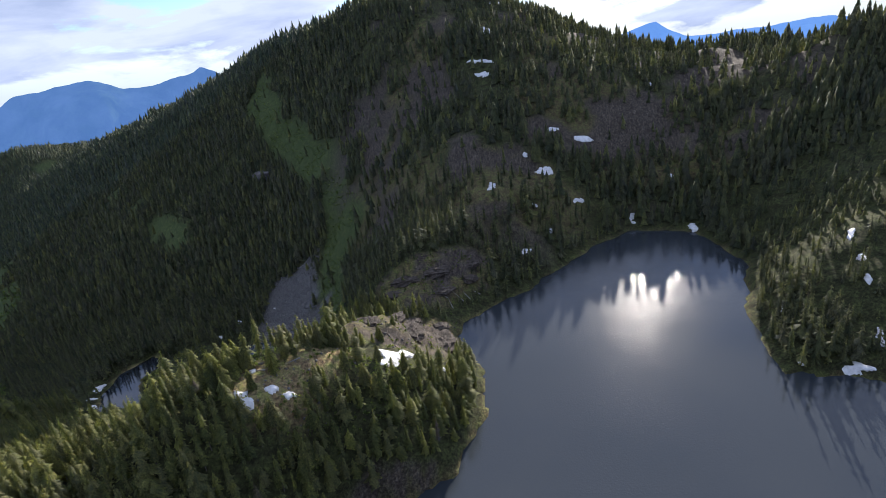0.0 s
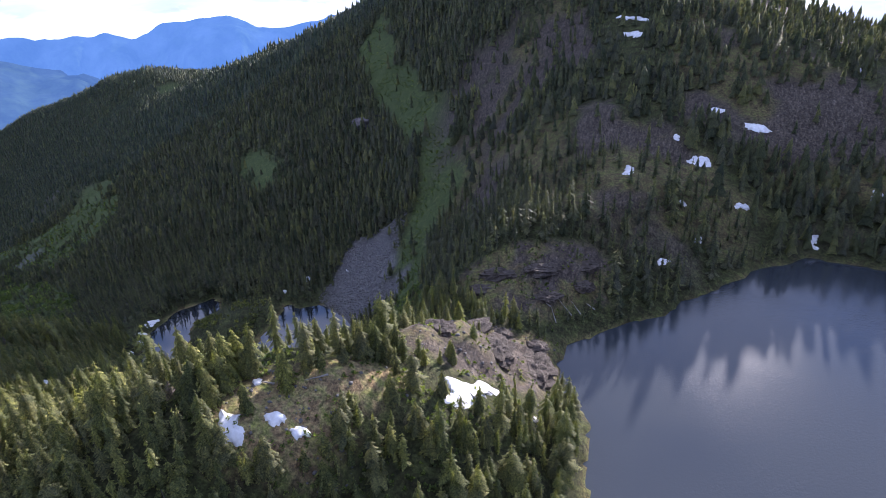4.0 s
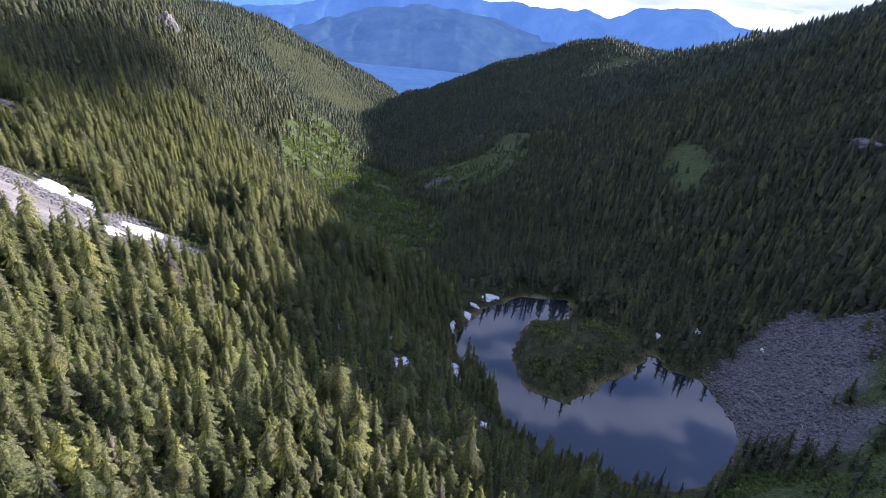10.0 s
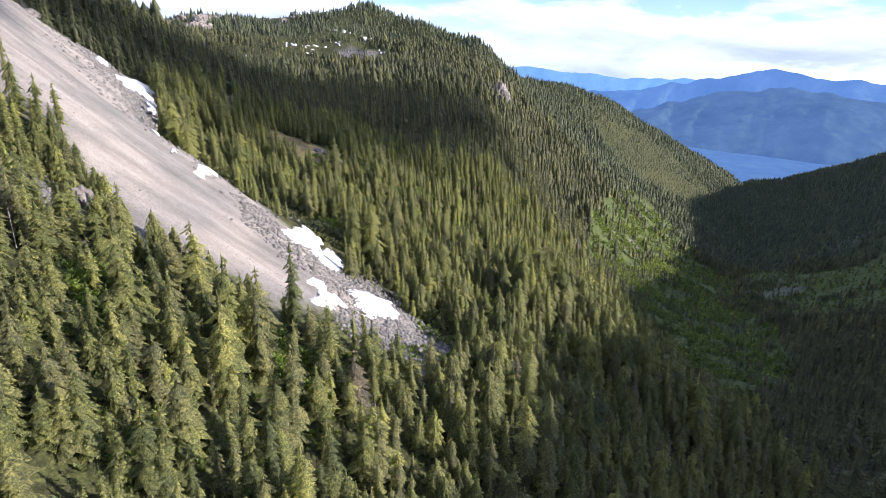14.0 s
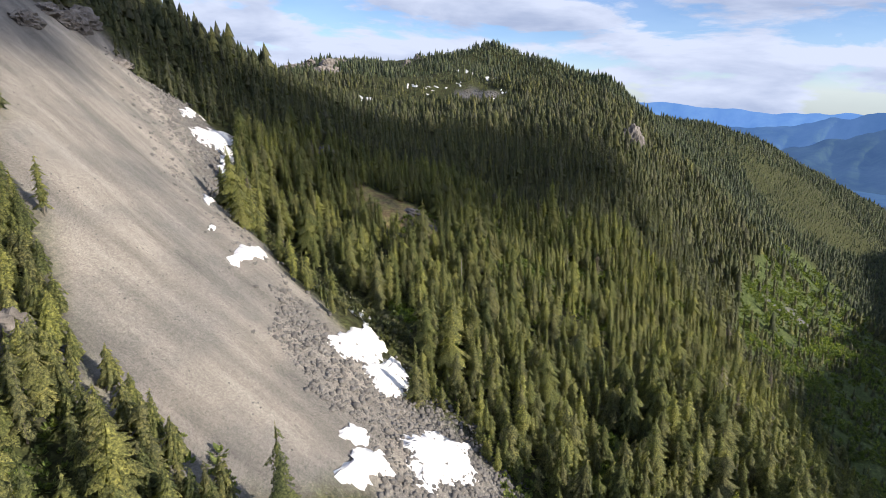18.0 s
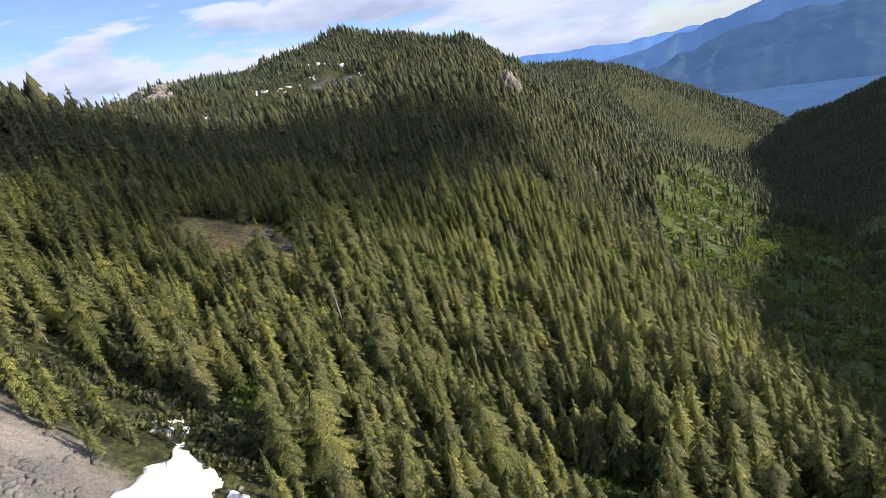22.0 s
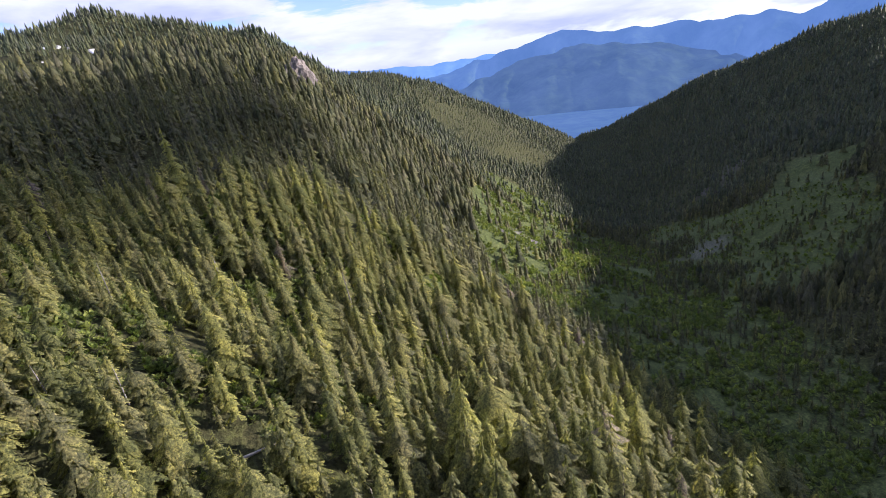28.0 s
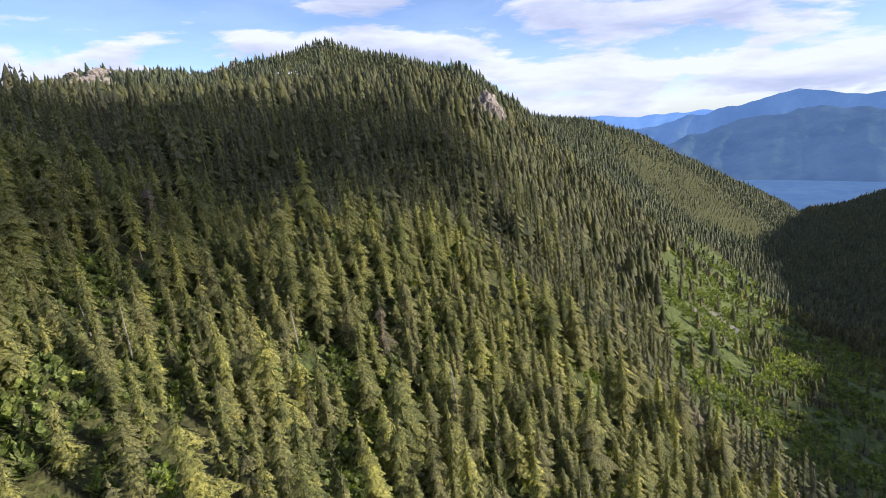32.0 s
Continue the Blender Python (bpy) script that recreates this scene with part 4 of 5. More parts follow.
def tree_chance(x, y):
    z = ground_z(x, y)
    e = 6.0
    slope = np.hypot(ground_z(x + e, y) - ground_z(x - e, y), ground_z(x, y + e) - ground_z(x, y - e)) / (2 * e)
    m = bare_masks(x, y, z, slope)
    p = np.ones(x.shape) * (0.93 + 0.25 * fbm(x, y, 60, 3, 91))
    clump = smooth(fbm(x, y, 38, 3, 71), 0.2, 0.45)
    stay = (0.05 + 0.75 * clump * smooth(-x, 880, 960)) * (ring_distance(x, y, CLEARING) < 8)
    stay = np.maximum(stay, (0.15 + 0.6 * clump) * (np.minimum(ring_distance(x, y, BRUSH_NORTH), ring_distance(x, y, VALLEY_FLOOR)) < 8))
    p *= (1 - m["scree"]) * (1 - m["talus"]) * (1 - 0.95 * m["meadow"] * (1 - stay)) * (1 - 0.8 * m["rock"])
    p *= 1 - 0.93 * smooth(m["heath"], 0.85, 0.98) * (1 - 0.7 * (ring_distance(x, y, HUMP) < 2))
    for ring, far in ((SHORE_UP, 3.0), (SHORE_LO, 2.5)):
        p *= ring_distance(x, y, ring) > far
    for c in SNOW_SCREE + SNOW_KNOLL + SNOW_POND + SNOW_GULLY + SNOW_FACE + SNOW_PROMONTORY + SNOW_BOWL:
        det = c[2] * c[5] - c[3] * c[4]
        u, v = ((x - c[0]) * c[5] - (y - c[1]) * c[4]) / det, ((y - c[1]) * c[2] - (x - c[0]) * c[3]) / det
        p = np.where(u * u + v * v < (3.2 if c in SNOW_POND else 1.7), 0, p)
    p *= 1 - smooth(-ring_distance(x, y, FOOT), -2, 3)
    p *= 1 - 0.95 * smooth(-ring_distance(x, y, BOWL), -48, -16)
    p *= 1 - 0.6 * smooth(-ring_distance(x, y, OPEN_BOWL), -10, 10)
    # an open, brushy wood on the last slope
    p *= 1 - 0.55 * smooth(-ring_distance(x, y, OPEN_WOOD), -12, 12) * smooth(fbm(x, y, 26, 3, 83), -0.15, 0.25)
    p *= 1 - 0.45 * smooth(-ring_distance(x, y, KNOLL_NW), -4, 6)
    p *= 1 - 0.7 * smooth(-ring_distance(x, y, KNOLL_OPEN), -4, 6) * smooth(y, 150, 165)
    p *= 1 - 0.35 * smooth(-ring_distance(x, y, ISLANDTOP), -2, 6)
    p *= 1 - 0.9 * smooth(-ring_distance(x, y, LEDGE_OPEN), -3, 3)
    p *= 1 - 0.85 * smooth(-ring_distance(x, y, KRUMM), -4, 4)
    p *= 1 - 0.35 * smooth(-ring_distance(x, y, SOUTH_SHORE), -4, 6)
    p *= 1 - 0.4 * smooth(x, 185, 215) * (y < 420)
    for ring in (SLAB, HUMP):
        p *= 1 - (0.92 if ring is SLAB else 0.6) * smooth(-ring_distance(x, y, ring), -3, 3)
    # the rocky north face carries only scattered trees
    face = smooth(-ring_distance(x, y, FACE), -20, 30)
    p *= 1 - face * (0.2 + 0.55 * smooth(fbm(x, y, 33, 3, 64), -0.05, 0.3))
    return p, z


rng = np.random.default_rng(7)
NEAR_KINDS = [conifer(rng, 14, 7, False, s, 0.2 - 0.1 * (s > 1.0), 0.85) for s in (0.95, 1.1, 1.25, 0.9, 1.15, 1.35)]
MID_KINDS = [conifer(rng, 8, 4, False, s, 0.08) for s in (1.2, 1.35, 1.1, 1.25)]
OUTER_KINDS = [far_conifer(rng, 3, 3) for _ in range(5)]
FAR_KINDS = [far_conifer(rng, 2, 3) for _ in range(4)]

stand = []
for band, (step, lo, hi, box) in enumerate(((4.0, 0, 135, (-760, 330, -190, 480)), (5.2, 135, 700, (-1200, 420, -300, 950)), (6.8, 700, 2600, (-2350, 420, -400, 1480)))):
    x, y = sites(box[0], box[1], box[2], box[3], step, rng)
    d = line_distance(x, y, FLIGHT)
    near_side = np.minimum(d, line_distance(x, y, [(-400, 20), (-480, 50), (-530, 120)]) + 75)     # the slope that is seen close from the scree
    keep = (near_side >= lo) & (near_side < hi)
    x, y, d = x[keep], y[keep], d[keep]
    # none on the far sides of the crests, which nothing in the valley looks upon
    north = np.interp(x, [-2350, -1500, -1000, -740, -540, -260, -25, 190, 350], [1420, 1400, 1380, 1270, 1190, 990, 850, 900, 900])
    west = np.interp(x, [-2300, -1894, -1528, -1400, -1330, -1230, -1076, -900, -700], [700, 440, 200, 120, -130, -260, -400, -400, -400])
    keep = (y < north) & (y > west)
    x, y, d = x[keep], y[keep], d[keep]
    p, z = tree_chance(x, y)
    keep = rng.random(len(x)) < p
    x, y, z, d = x[keep], y[keep], z[keep], d[keep]
    knoll = smooth(150 - np.hypot(x + 30, y - 190), 0, 50)
    low = smooth(-ring_distance(x, y, SOUTH_SHORE), -8, 6)
    low = np.maximum(low, 0.95 * smooth(-ring_distance(x, y, OPEN_BOWL), -10, 10))
    low = np.maximum(low, 1.1 * smooth(-ring_distance(x, y, YOUNG), -10, 10))
    low = np.maximum(low, 0.8 * smooth(-ring_distance(x, y, SCREE), -24, -8) * smooth(y, 60, 90))
    low = np.maximum(low, 1.0 * smooth(-ring_distance(x, y, KNOLL_NW), -4, 6))
    for ring in (SLAB, HUMP, ISLANDTOP):
        low = np.maximum(low, 1.3 * smooth(-ring_distance(x, y, ring), -6, 2))
    low = np.maximum(low, 0.9 * smooth(x, 185, 215) * (y < 420))
    low = np.maximum(low, 1.1 * smooth(-np.minimum(ring_distance(x, y, VALLEY_FLOOR), ring_distance(x, y, BRUSH_NORTH)), -8, 8))
    tall = 0.32 * smooth(y, 215, 245) * smooth(-x, 320, 360) * (y < 320) * (x > -720)
    h = (14.8 - 0.8 * knoll) * (1 + tall) * (1 - 0.42 * low) * np.exp(rng.normal(0, 0.24, len(x))) * (0.92 + 0.25 * fbm(x, y, 45, 2, 13))
    stand.append((x, y, z - 0.3, np.clip(h, 4, 27), d))

x, y, z, h, d = stand[0]
first = np.argsort(d)[:300]
rest = np.setdiff1d(np.arange(len(x)), first)
dry = rng.random(len(rest)) < 0.010
planted("dry_conifers", NEAR_KINDS, x[rest][dry], y[rest][dry], z[rest][dry], h[rest][dry], NEEDLES_DRY, "dying conifers with grey brown needles in the forest", rng)
rest = rest[~dry]
planted("forest_near", NEAR_KINDS, x[rest], y[rest], z[rest], h[rest], NEEDLES, "dense stand of dark green mountain hemlocks on a slope", rng)
near_trees = [(x[i], y[i], z[i], h[i]) for i in first]
near_trees += [(a, b, float(ground_z(a, b)) - 0.3, c) for a, b, c in KNOLL_TREES]
# the row of firs that borders the scree
for (ax, ay), (bx, by), count in (((-279, 132), (-286, 96), 22), ((-286, 96), (-300, 66), 20)):
    for f in (np.arange(count) + rng.random(count)) / count:
        sx0, sy0 = ax + (bx - ax) * f + rng.uniform(-2, 10), ay + (by - ay) * f + rng.uniform(-1, 4)
        near_trees.append((sx0, sy0, float(ground_z(sx0, sy0)) - 0.3, rng.uniform(7.5, 12.5)))
tx, ty = taper(0.011, 0.75, 5)
planted("forest_near_trunks", [(np.array(tx, np.float32), np.array([t for q4 in ty for t in ((q4[0], q4[1], q4[2]), (q4[0], q4[2], q4[3]))], np.int32))],
        x[rest][::3], y[rest][::3], z[rest][::3], h[rest][::3], BARK, "grey brown trunks of a conifer stand", rng)
x, y, z, h, d = stand[1]
k = d < 310
planted("forest_mid", MID_KINDS, x[k], y[k], z[k], h[k], NEEDLES_MID_SHADED, "conifer forest covering the valley sides", rng)
k = ~k
planted("forest_outer", OUTER_KINDS, x[k], y[k], z[k], h[k], NEEDLES_MID_SHADED, "conifer forest on the mountain sides", rng)
x, y, z, h, d = stand[2]
planted("forest_far", FAR_KINDS, x, y, z, h * (0.95 - 0.2 * smooth(-x, 900, 1050)), NEEDLES_FAR_HAZED, "far conifer forest on mountain slopes", rng)

# the trees that the flight passes nearest, each a thing of its own
models = []
for k in range(10):
    kv, kf = conifer(rng, 22, 10, True, 1.0 + 0.055 * k, 0.1 + 0.02 * (k % 3), 0.55)
    cv, cf = taper(0.014, 0.92, 7)
    models.append((mesh_of("crown", kv, kf, NEEDLES), mesh_of("trunk", cv, cf, BARK)))
for i, (x0, y0, z0, h0) in enumerate(near_trees):
    top = new("hemlock_tree")
    crown_me, trunk_me = models[i % 10]
    w0 = h0 * rng.uniform(0.9, 1.2)
    top.matrix_world = Matrix.LocRotScale((x0, y0, z0), Euler((rng.normal(0, 0.03), rng.normal(0, 0.03), rng.uniform(0, 6.28))), (w0, w0, h0))
    tagged(top, "dark green mountain hemlock standing on the slope", "tree", "hemlocks along the slope")
    part("trunk", trunk_me, top, "grey brown bark trunk")
    part("crown", crown_me, top, "drooping green needle sprays")


# ---- a cloud whose shadow lies across the western spur ----
def cloud_over(name, ring, altitude, label, seed, step, wild, soft_edge, mats):
    """A broken cloud bank that stands between the sun and the ground inside a plan outline."""
    # each corner of the shade on the ground, carried up the sun's ray
    gz = height(np.array([float(p[0]) for p in ring]), np.array([float(p[1]) for p in ring]))
    ring = [(p[0] + sun_dir.x / sun_dir.z * (altitude - g), p[1] + sun_dir.y / sun_dir.z * (altitude - g)) for p, g in zip(ring, gz)]
    xs, ys = np.array([p[0] for p in ring]), np.array([p[1] for p in ring])
    ax, ay = np.arange(xs.min() - 60, xs.max() + 60, step), np.arange(ys.min() - 60, ys.max() + 60, step)
    cx, cy = np.meshgrid(ax, ay)
    d = -ring_distance(cx, cy, ring) + wild * fbm(cx, cy, 110, 5, seed) + soft_edge * 0.4
    thick = np.sqrt(np.clip(d, 0, 400)) * 0.8
    up = altitude + thick * (1 + 0.4 * fbm(cx, cy, 120, 4, seed + 3))
    dn = altitude - 0.25 * thick * (1 + 0.5 * fbm(cx, cy, 90, 3, seed + 5))
    n, k = cx.shape[1], cx.size
    inside = d > 0
    cell = inside[:-1, :-1] & inside[1:, :-1] & inside[:-1, 1:] & inside[1:, 1:]
    qq = (np.arange(cx.shape[0] - 1)[:, None] * n + np.arange(n - 1)[None, :])[cell]
    top = np.c_[qq, qq + 1, qq + n + 1, qq + n]
    v = np.r_[np.c_[cx.ravel(), cy.ravel(), up.ravel()], np.c_[cx.ravel(), cy.ravel(), dn.ravel()]]
    m = mesh_of(name, v, np.r_[top, top[:, ::-1] + k], mats[0])
    m.materials.append(mats[1])
    at = m.attributes.new("body", "FLOAT", "POINT")
    at.data.foreach_set("value", np.tile(smooth(d.ravel(), 0, soft_edge), 2).astype(np.float32))
    m.polygons.foreach_set("material_index", np.r_[np.zeros(len(top), np.int32), np.ones(len(top), np.int32)])
    m.polygons.foreach_set("use_smooth", np.ones(len(m.polygons), bool))
    return tagged(new(name, m), label, "cloud", kind="structure")


SHADE_WEST = [(-745, 195), (-718, 215), (-672, 190), (-600, 178), (-555, 165), (-518, 148), (-478, 106), (-455, 62), (-472, 0), (-478, -42), (-445, -48), (-400, -10), (-345, 6), (-312, -32), (-380, -130), (-470, -150), (-560, -115), (-650, -10), (-700, 60), (-748, 120)]
cloud_over("cloud_puff", SHADE_WEST, 900, "small white cloud above the western spur", 320, 10.0, 30, 60, (THIN_CLOUD, THIN_BASE))


def snow_patch(c, label, group):
    """A wasting snow patch: lobed outline, thin at the rim, domed over its hollow."""
    cx, cy, ax, ay, bx, by = c
    seg, rings = 96, 5
    th = np.arange(seg) * 2 * math.pi / seg
    v = [(cx, cy)]
    for r in range(1, rings + 1):
        f = r / rings
        v += [(cx + f * (ax * math.cos(a) + bx * math.sin(a)), cy + f * (ay * math.cos(a) + by * math.sin(a))) for a in th]
    v = np.array(v)
    # the rim wanders in and out, and melts back round stones
    reach = math.sqrt(abs(ax * by - ay * bx))
    hollow = np.r_[0, np.repeat(np.arange(1, rings + 1) / rings, seg)][:, None]
    v = v + hollow * np.c_[fbm(v[:, 0], v[:, 1], 0.9 * reach, 5, 21), fbm(v[:, 0], v[:, 1], 0.9 * reach, 5, 37)] * 0.36 * reach
    v = v + (hollow > 0.7) * np.c_[fbm(v[:, 0], v[:, 1], 0.3 * reach, 4, 22), fbm(v[:, 0], v[:, 1], 0.3 * reach, 4, 38)] * 0.13 * reach
    size = min(math.hypot(ax, ay), math.hypot(bx, by))
    f = np.r_[0, np.repeat(np.arange(1, rings + 1) / rings, seg)]
    z = ground_z(v[:, 0], v[:, 1]) + (0.15 + min(0.05 * size, 0.5)) * (1 - f ** 3) + 0.45 - 0.5 * (f > 0.99)
    faces, sizes = [], []
    for j in range(seg):
        faces += [0, 1 + j, 1 + (j + 1) % seg]
        sizes.append(3)
    for r in range(rings - 1):
        for j in range(seg):
            a, b = 1 + r * seg + j, 1 + r * seg + (j + 1) % seg
            faces += [a, a + seg, b + seg, b]
            sizes.append(4)
    m = mesh_of("snow_patch", np.c_[v, z], np.array(faces), SNOW, np.array(sizes, np.int32))
    m.polygons.foreach_set("use_smooth", np.ones(len(m.polygons), bool))
    return tagged(new("snow_patch", m), label, "snow", group)


for rows, label, group in ((SNOW_FACE, "old white snow patch on the dark rocky face", "snow on the north face"),
                           (SNOW_PROMONTORY, "white snow patch among trees by the tarn", "snow on the promontory"),
                           (SNOW_POND, "white snow remnant at the pond's wooded shore", "snow by the pond"),
                           (SNOW_KNOLL, "melting white snow patch on brown heath", "snow on the knoll"),
                           (SNOW_SCREE, "lobed white snow patch at the scree's edge", "snow along the scree"),
                           (SNOW_GULLY, "white snow strip in a shaded gully", "snow in the gully"),
                           (SNOW_BOWL, "small white snow patch in a wooded bowl", "snow in the bowl")):
    for c in rows:
        if rows is SNOW_BOWL:      # flecks, broken up by trees
            for k in range(5):
                s = rng.uniform(0.3, 0.55)
                snow_patch((c[0] + rng.normal(0, 7), c[1] + rng.normal(0, 7), c[2] * s, c[3] * s, c[4] * s, c[5] * s), label, group)
        else:
            snow_patch(c, label, group)


# ---- stones ----
def stone_kind(rng):
    bm = bmesh.new()
    bmesh.ops.create_icosphere(bm, subdivisions=1, radius=0.5)
    for w in bm.verts:
        w.co *= rng.uniform(0.55, 1.35)
        w.co.z *= 0.8
    bm.verts.ensure_lookup_table()
    v = np.array([w.co for w in bm.verts], np.float32)
    f = np.array([[w.index for w in face.verts] for face in bm.faces], np.int32)
    bm.free()
    v[:, 2] += 0.22
    return v, f


STONES = [stone_kind(rng) for _ in range(6)]


def rubble(name, ring, count, lo, hi, power, label, where=None):
    xs, ys = [p[0] for p in ring], [p[1] for p in ring]
    px, py = rng.uniform(min(xs), max(xs), count * 4), rng.uniform(min(ys), max(ys), count * 4)
    keep = ring_distance(px, py, ring) + 8 * fbm(px, py, 22, 3, 44) < 2
    if where is not None:
        keep &= where(px, py) > rng.random(len(px))
    px, py = px[keep][:count], py[keep][:count]
    size = lo + (hi - lo) * rng.random(len(px)) ** power
    planted(name, STONES, px, py, ground_z(px, py) - 0.12 * size, size * rng.uniform(0.7, 1.1, len(px)), BOULDER, label, rng, "stones", wide=size)


rubble("talus_blocks", TALUS, 6000, 0.45, 2.8, 3.6, "grey angular talus blocks at a chute's foot")
rubble("bowl_blocks", BOWL, 300, 1.0, 3.5, 2.0, "grey blocks in a snowy bowl")
rubble("scree_stones", SCREE, 4500, 0.15, 0.6, 3.0, "fine grey scree stones on a steep fan")


def scree_edge(px, py):
    """Coarse blocks gather along the foot and the western edge of the fan."""
    foot = smooth(py, 95, 150)
    west = smooth(-line_distance(px, py, [(-342, 150), (-349, 110), (-392, 32), (-433, -9), (-479, -81)]), -22, -4)
    return np.maximum(foot * smooth(-px, 312, 335), west)


EDGE = [(-300, 150), (-338, 182), (-352, 150), (-356, 115), (-378, 62), (-436, -6), (-486, -80), (-474, -110), (-420, -30), (-360, 50), (-330, 100)]
rubble("scree_blocks", EDGE, 1800, 0.5, 2.2, 2.6, "coarse grey blocks along the scree's edge", scree_edge)
rubble("foot_blocks", BLOCKFIELD, 6000, 0.3, 1.8, 3.4, "coarse grey block field round snow at the scree's foot")
rubble("high_blocks", HIGHBLOCKS, 2600, 0.5, 2.6, 3.2, "dark grey block field beside the upper scree")
rubble("snow_stones", [(-330, 140), (-352, 128), (-352, 150), (-336, 172), (-318, 168)], 90, 0.5, 1.8, 2.0, "grey stones melting out of snow")
rubble("slab_stones", SLAB, 160, 0.5, 1.8, 2.0, "weathered stones on a bare rock slab")
rubble("bank_stones", CUT_BANK, 160, 0.4, 1.5, 2.4, "brown grey stones on a bare cut bank")
rubble("side_blocks", TALUS_SIDE, 700, 0.3, 1.5, 2.6, "grey blocks of a small side talus")
rubble("knoll_stones", KNOLL_TOP, 90, 0.4, 1.6, 2.0, "grey stones on heath")


# ---- outcrops ----
def rock_outcrop(x0, y0, size, turn, label, lift=0.25, mat=None):
    """A craggy knob: a lump cut by joints, sunk in the slope."""
    bm = bmesh.new()
    bmesh.ops.create_icosphere(bm, subdivisions=4, radius=1.0)
    off = Vector((x0 * 0.37, y0 * 0.21, 0))
    for w in bm.verts:
        p = w.co.copy()
        rough = 0.32 * noise.fractal(p * 1.6 + off, 0.8, 2.0, 5)
        step = 0.10 * (noise.cell(p * 4.0 + off) - 0.5)
        w.co = p * (1 + rough + step)
        w.co = Vector((w.co.x * size[0], w.co.y * size[1], w.co.z * size[2]))
    m = bpy.data.meshes.new("rock_outcrop")
    bm.to_mesh(m)
    bm.free()
    m.materials.append(mat or CRAG)
    ob = new("rock_outcrop", m)
    ob.matrix_world = pose(x0, y0, float(ground_z(x0, y0)) + lift * size[2], 0, 0, turn)
    return tagged(ob, label, "rock", "crags")


for x0, y0, size, turn, label in CRAGS:
    rock_outcrop(x0, y0, size, turn, label, -0.3 if size[2] < 2.5 else 0.05)
for x0, y0, size, turn in ((-4, 248, (7, 11, 5), 10), (-18, 238, (6, 9, 4), 20), (-30, 250, (5, 8, 3), -15), (-8, 266, (6, 5, 3), 0), (-36, 226, (5, 6, 3), 30), (-22, 262, (5, 4, 2.5), 50),
                           (-34, 312, (9, 5, 4), 25), (-14, 318, (8, 5, 4), 30), (6, 334, (8, 5, 4), 35), (-40, 298, (6, 4, 3), 10), (-8, 302, (6, 4, 3), 40), (8, 318, (5, 4, 3), 60)):
    rock_outcrop(x0, y0, (size[0] * 1.2, size[1] * 1.2, size[2] * 0.7), turn, "brown grey weathered rock rib with heath in its cracks", -0.25, HEATH_ROCK)


# ---- shrubs ----
def shrub_kind(rng, blades):
    v, f = [], []
    for _ in range(blades):
        a, e = rng.uniform(0, 6.283), rng.uniform(0.15, 1.45)
        r, w = rng.uniform(0.36, 0.64), rng.uniform(0.11, 0.19)
        d = np.array((math.cos(a) * math.cos(e), math.sin(a) * math.cos(e), math.sin(e) * 1.5))
        s = np.array((-math.sin(a), math.cos(a), rng.uniform(-0.5, 0.5)))
        p = len(v)
        v += [tuple(d * r * 0.35), tuple(d * r * 0.8 + s * w), tuple(d * r * 1.1), tuple(d * r * 0.8 - s * w)]
        f += [(p, p + 1, p + 2), (p, p + 2, p + 3)]
    return np.array(v, np.float32), np.array(f, np.int32)


SHRUBS = [shrub_kind(rng, 20) for _ in range(5)]


def thicket(name, ring, step, lo, hi, label, chance=0.9, mat=None, ragged=6.0):
    xs, ys = [p[0] for p in ring], [p[1] for p in ring]
    px, py = sites(min(xs) - 5, max(xs) + 5, min(ys) - 5, max(ys) + 5, step, rng)
    keep = (ring_distance(px, py, ring) + ragged * fbm(px, py, 20, 3, 45) < 0) & (rng.random(len(px)) < chance * (0.65 + 1.1 * fbm(px, py, 14, 3, 46)))
    for shore in (SHORE_UP, SHORE_LO):
        keep &= ring_distance(px, py, shore) > 1.5
    px, py = px[keep], py[keep]
    size = rng.uniform(lo, hi, len(px))
    planted(name, SHRUBS, px, py, ground_z(px, py) - 0.1, size, mat or SHRUB, label, rng, "shrubs", wide=size * rng.uniform(1.0, 1.6, len(px)))


thicket("pond_thicket", BRUSH, 1.9, 0.8, 2.4, "green alder thicket between pond and rock", 1.3)
thicket("chute_thicket", CHUTE, 3.0, 0.7, 2.2, "low green scrub in an avalanche chute", 0.8)
thicket("clearing_thicket", CLEARING, 3.5, 1.8, 5.0, "bright green brush in a valley clearing", 0.8)
thicket("floor_thicket", VALLEY_FLOOR, 3.3, 1.6, 4.6, "dark green alder brush on the valley floor", 1.1)
thicket("valley_thicket", BRUSH_NORTH, 6.0, 1.5, 4.5, "dark green brush on the shaded valley side", 0.9)
thicket("knoll_scrub", KNOLL_OPEN, 2.0, 0.5, 2.0, "low green heather and juniper scrub on a knoll", 0.6)
thicket("island_scrub", ISLANDTOP, 2.2, 1.2, 3.4, "dark scrub and small firs on the islet", 1.0, NEEDLES)
thicket("slab_scrub", SLAB, 2.0, 0.5, 1.5, "dwarf shrubs in rock crevices", 0.45)
thicket("hump_scrub", HUMP, 2.0, 0.5, 1.6, "dwarf shrubs on a heathy rock hump", 0.5)
thicket("scree_thicket", KRUMM, 1.6, 1.4, 3.4, "dark green krummholz thicket beside scree", 1.7, NEEDLES_MID_SHADED)
UNDER = [(-330, 170), (-385, 120), (-440, 85), (-520, 90), (-570, 150), (-600, 230), (-520, 270), (-420, 260), (-340, 235)]
thicket("understory", UNDER, 2.4, 0.9, 2.8, "bright green brush under open conifers", 1.2)
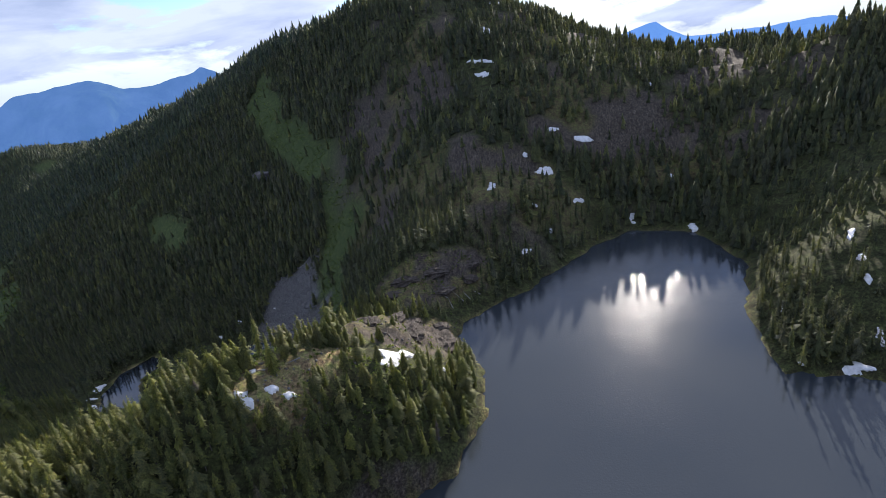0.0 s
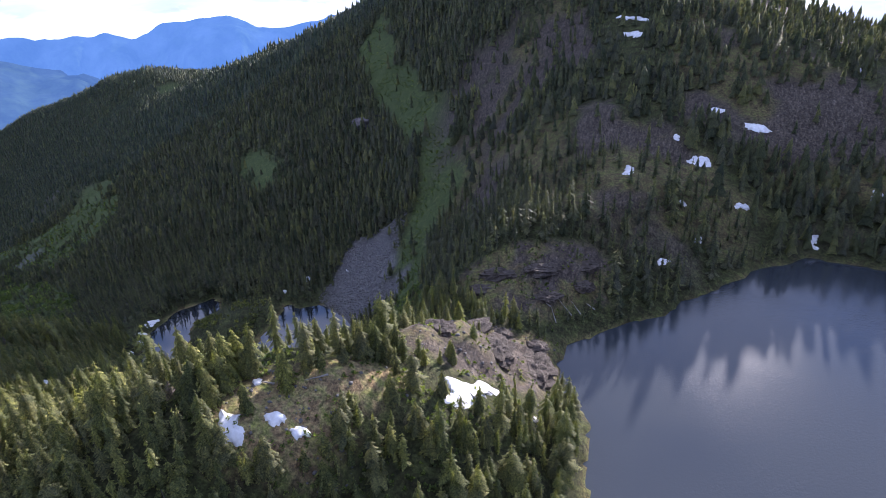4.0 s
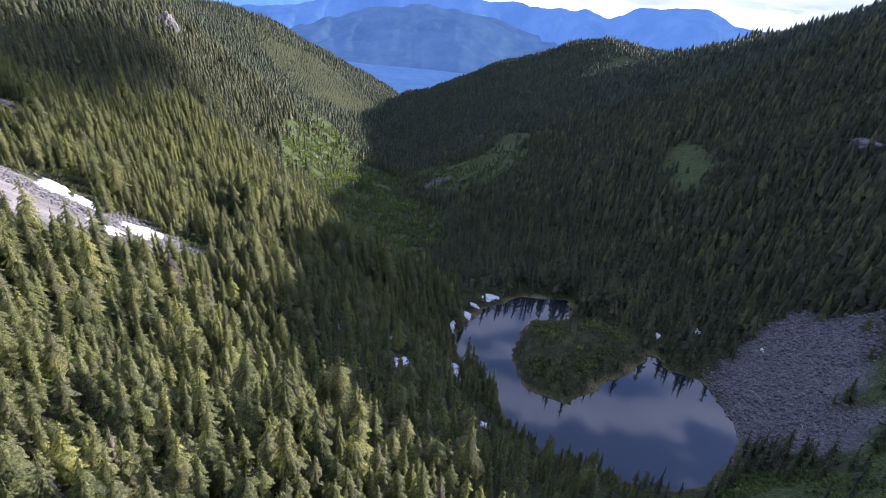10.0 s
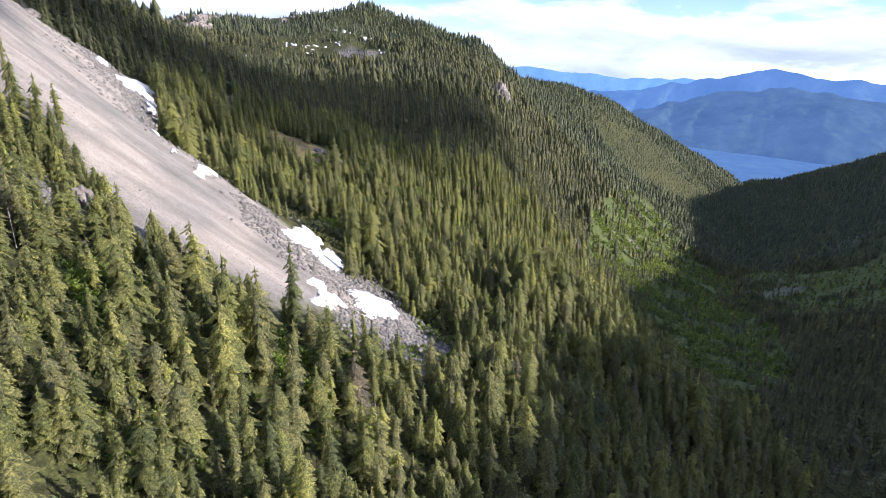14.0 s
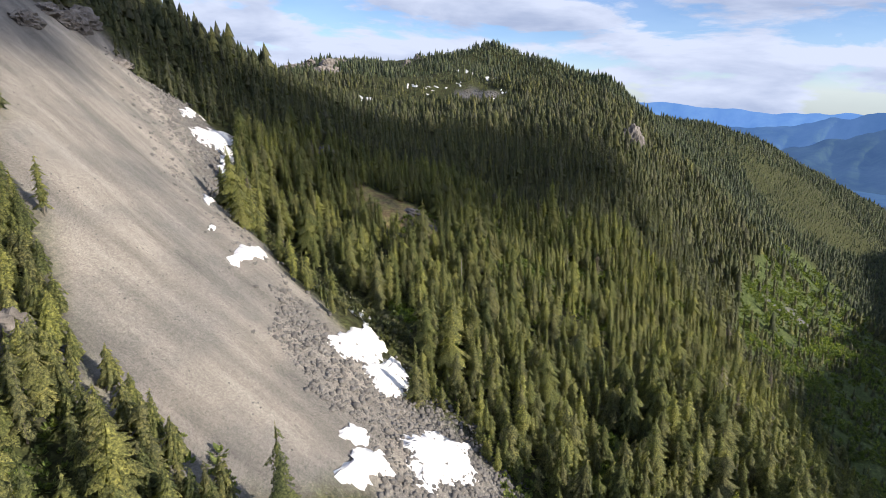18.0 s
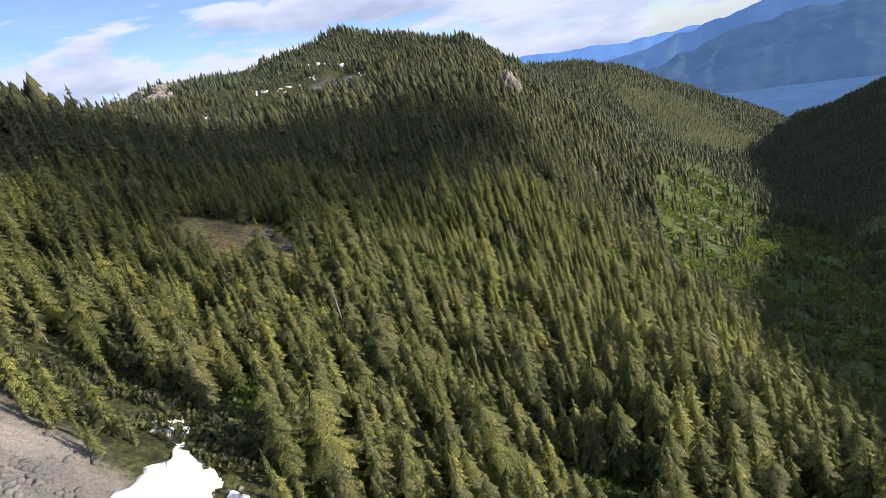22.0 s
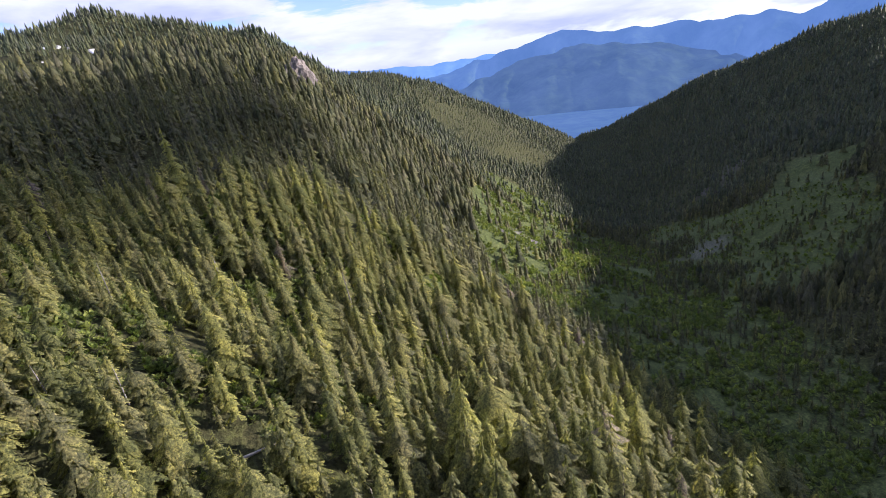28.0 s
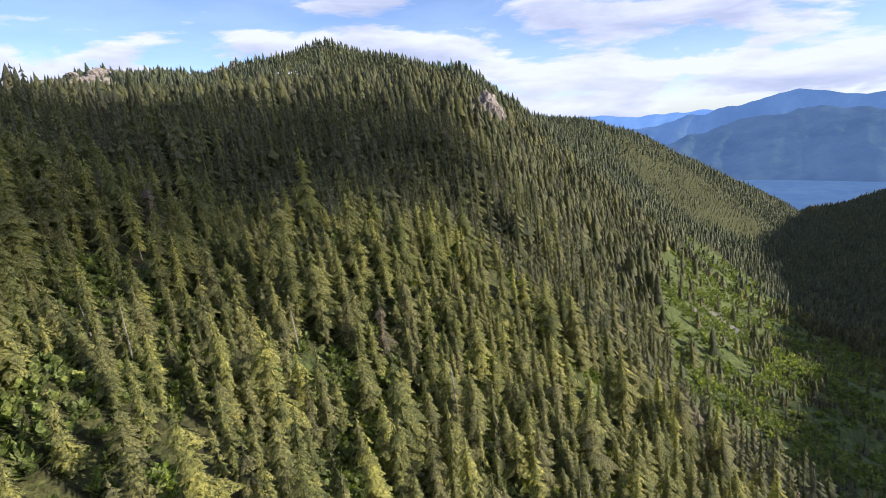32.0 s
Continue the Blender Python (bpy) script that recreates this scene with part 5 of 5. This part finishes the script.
thicket("wood_brush", OPEN_WOOD, 1.9, 0.8, 2.8, "bright green brush in an open wood", 1.4)
thicket("slope_brush", [(-150, 150), (-200, 120), (-280, 85), (-285, 135), (-330, 190), (-260, 215), (-200, 195)], 2.6, 0.8, 2.6, "green brush on the open slope", 0.9)
for gap in LIGHT_GAPS:
    thicket("gap_thicket", gap, 1.3, 0.8, 2.3, "bright green ferns in a forest gap", 1.8, FERN, 2.0)


# ---- dead trees ----
def snag_model(k):
    v, f = taper(0.016, 0.95, 7, rng.uniform(-0.02, 0.02), 5)
    limbs = []
    for j in range(12):
        t, a, r = rng.uniform(0.25, 0.9), rng.uniform(0, 6.283), rng.uniform(0.05, 0.13)
        r *= 1.1 - t
        c, s, w = math.cos(a), math.sin(a), 0.0035
        z0, z1 = t, t - r * rng.uniform(-0.2, 0.7)
        limbs.append(mesh_of("branch", [(-s * w, c * w, z0), (s * w, -c * w, z0), (0, 0, z0 + 2 * w), (c * r, s * r, z1)], [(0, 1, 3), (1, 2, 3), (2, 0, 3)], DEADWOOD))
    return mesh_of("trunk", v, f, DEADWOOD), limbs


snag_models = [snag_model(k) for k in range(3)]
x, y, z, h, d = stand[0]
picked = np.random.default_rng(11).choice(np.nonzero((d > 12) & (d < 130) & (x < -60))[0], 34, replace=False)
picked = np.r_[picked, np.random.default_rng(12).choice(np.nonzero((d < 130) & (x < -430) & (x > -560) & (y > 120) & (y < 230))[0], 18, replace=False)]
for i, s in enumerate(picked):
    top = new("dead_snag")
    trunk_me, limbs = snag_models[i % 3]
    hs = h[s] * rng.uniform(0.65, 1.0)
    top.matrix_world = Matrix.LocRotScale((x[s] + 2.2, y[s] + 1.4, ground_z(x[s] + 2.2, y[s] + 1.4) - 0.2), Euler((rng.normal(0.07, 0.05), rng.normal(0, 0.05), 0)), (hs, hs, hs))
    tagged(top, "bleached grey dead tree with bare branches", "dead tree", "dead trees in the forest")
    part("trunk", trunk_me, top, "bleached barkless trunk")
    for limb in limbs:
        part("branch", limb, top)


def fallen_log(x0, y0, turn, length, label, group):
    v, f = taper(0.28, length, 8, 0.0, 4)
    m = mesh_of("fallen_log", v, f, DEADWOOD)
    ob = new("fallen_log", m)
    dx, dy = -math.sin(radians(turn)), math.cos(radians(turn))
    z0, z1 = float(ground_z(x0, y0)), float(ground_z(x0 + dx * length, y0 + dy * length))
    way = Vector((dx * length, dy * length, z1 - z0)).normalized()
    ob.matrix_world = Matrix.Translation((x0, y0, z0 + 0.35)) @ way.to_track_quat("Z", "Y").to_matrix().to_4x4()
    return tagged(ob, label, "log", group)


for x0, y0, turn, length in ((-190, 430, 60, 9), (-200, 450, 75, 12), (-165, 420, 40, 10), (-175, 455, 85, 8), (-205, 475, 20, 9), (-160, 402, 70, 7)):
    fallen_log(x0, y0, turn, length, "grey fallen log across the talus blocks", "logs on the talus")
for x0, y0, turn, length in ((-2, 292, 30, 9), (4, 300, 60, 11), (8, 303, 45, 8), (14, 309, 70, 9), (-6, 298, 80, 7)):
    fallen_log(x0, y0, turn, length, "grey driftwood log on the tarn's outlet shore", "driftwood at the outlet")
for x0, y0, turn, length in ((-60, 160, 100, 5), (-48, 168, 130, 6), (-110, 215, 120, 8), (-420, 165, 150, 10), (-447, 178, 30, 9), (-330, 175, 110, 8)):
    fallen_log(x0, y0, turn, length, "weathered fallen log on the slope", "logs on the slope")


# ---- the largest blocks at the scree's foot and in the talus, each a thing of its own ----
boulder_meshes = [mesh_of("boulder", sv, sf, BOULDER) for sv, sf in STONES]
for ring, count, label, group in ((BLOCKFIELD, 160, "grey angular boulder in the block field below scree", "boulders at the scree's foot"),
                                  (TALUS, 90, "grey angular boulder on the talus by the pond", "boulders on the talus")):
    xs, ys = [p[0] for p in ring], [p[1] for p in ring]
    bx, by = rng.uniform(min(xs), max(xs), 2000), rng.uniform(min(ys), max(ys), 2000)
    inside = np.nonzero(ring_distance(bx, by, ring) < -2)[0][:count]
    for i in inside:
        size = rng.uniform(1.3, 2.6)
        ob = new("boulder", boulder_meshes[i % 6])
        ob.matrix_world = Matrix.LocRotScale((bx[i], by[i], float(ground_z(bx[i], by[i])) - 0.1 * size), Euler((rng.uniform(-0.3, 0.3), rng.uniform(-0.3, 0.3), rng.uniform(0, 6.28))), (size, size * rng.uniform(0.7, 1.1), size * rng.uniform(0.6, 0.9)))
        tagged(ob, label, "boulder", group)
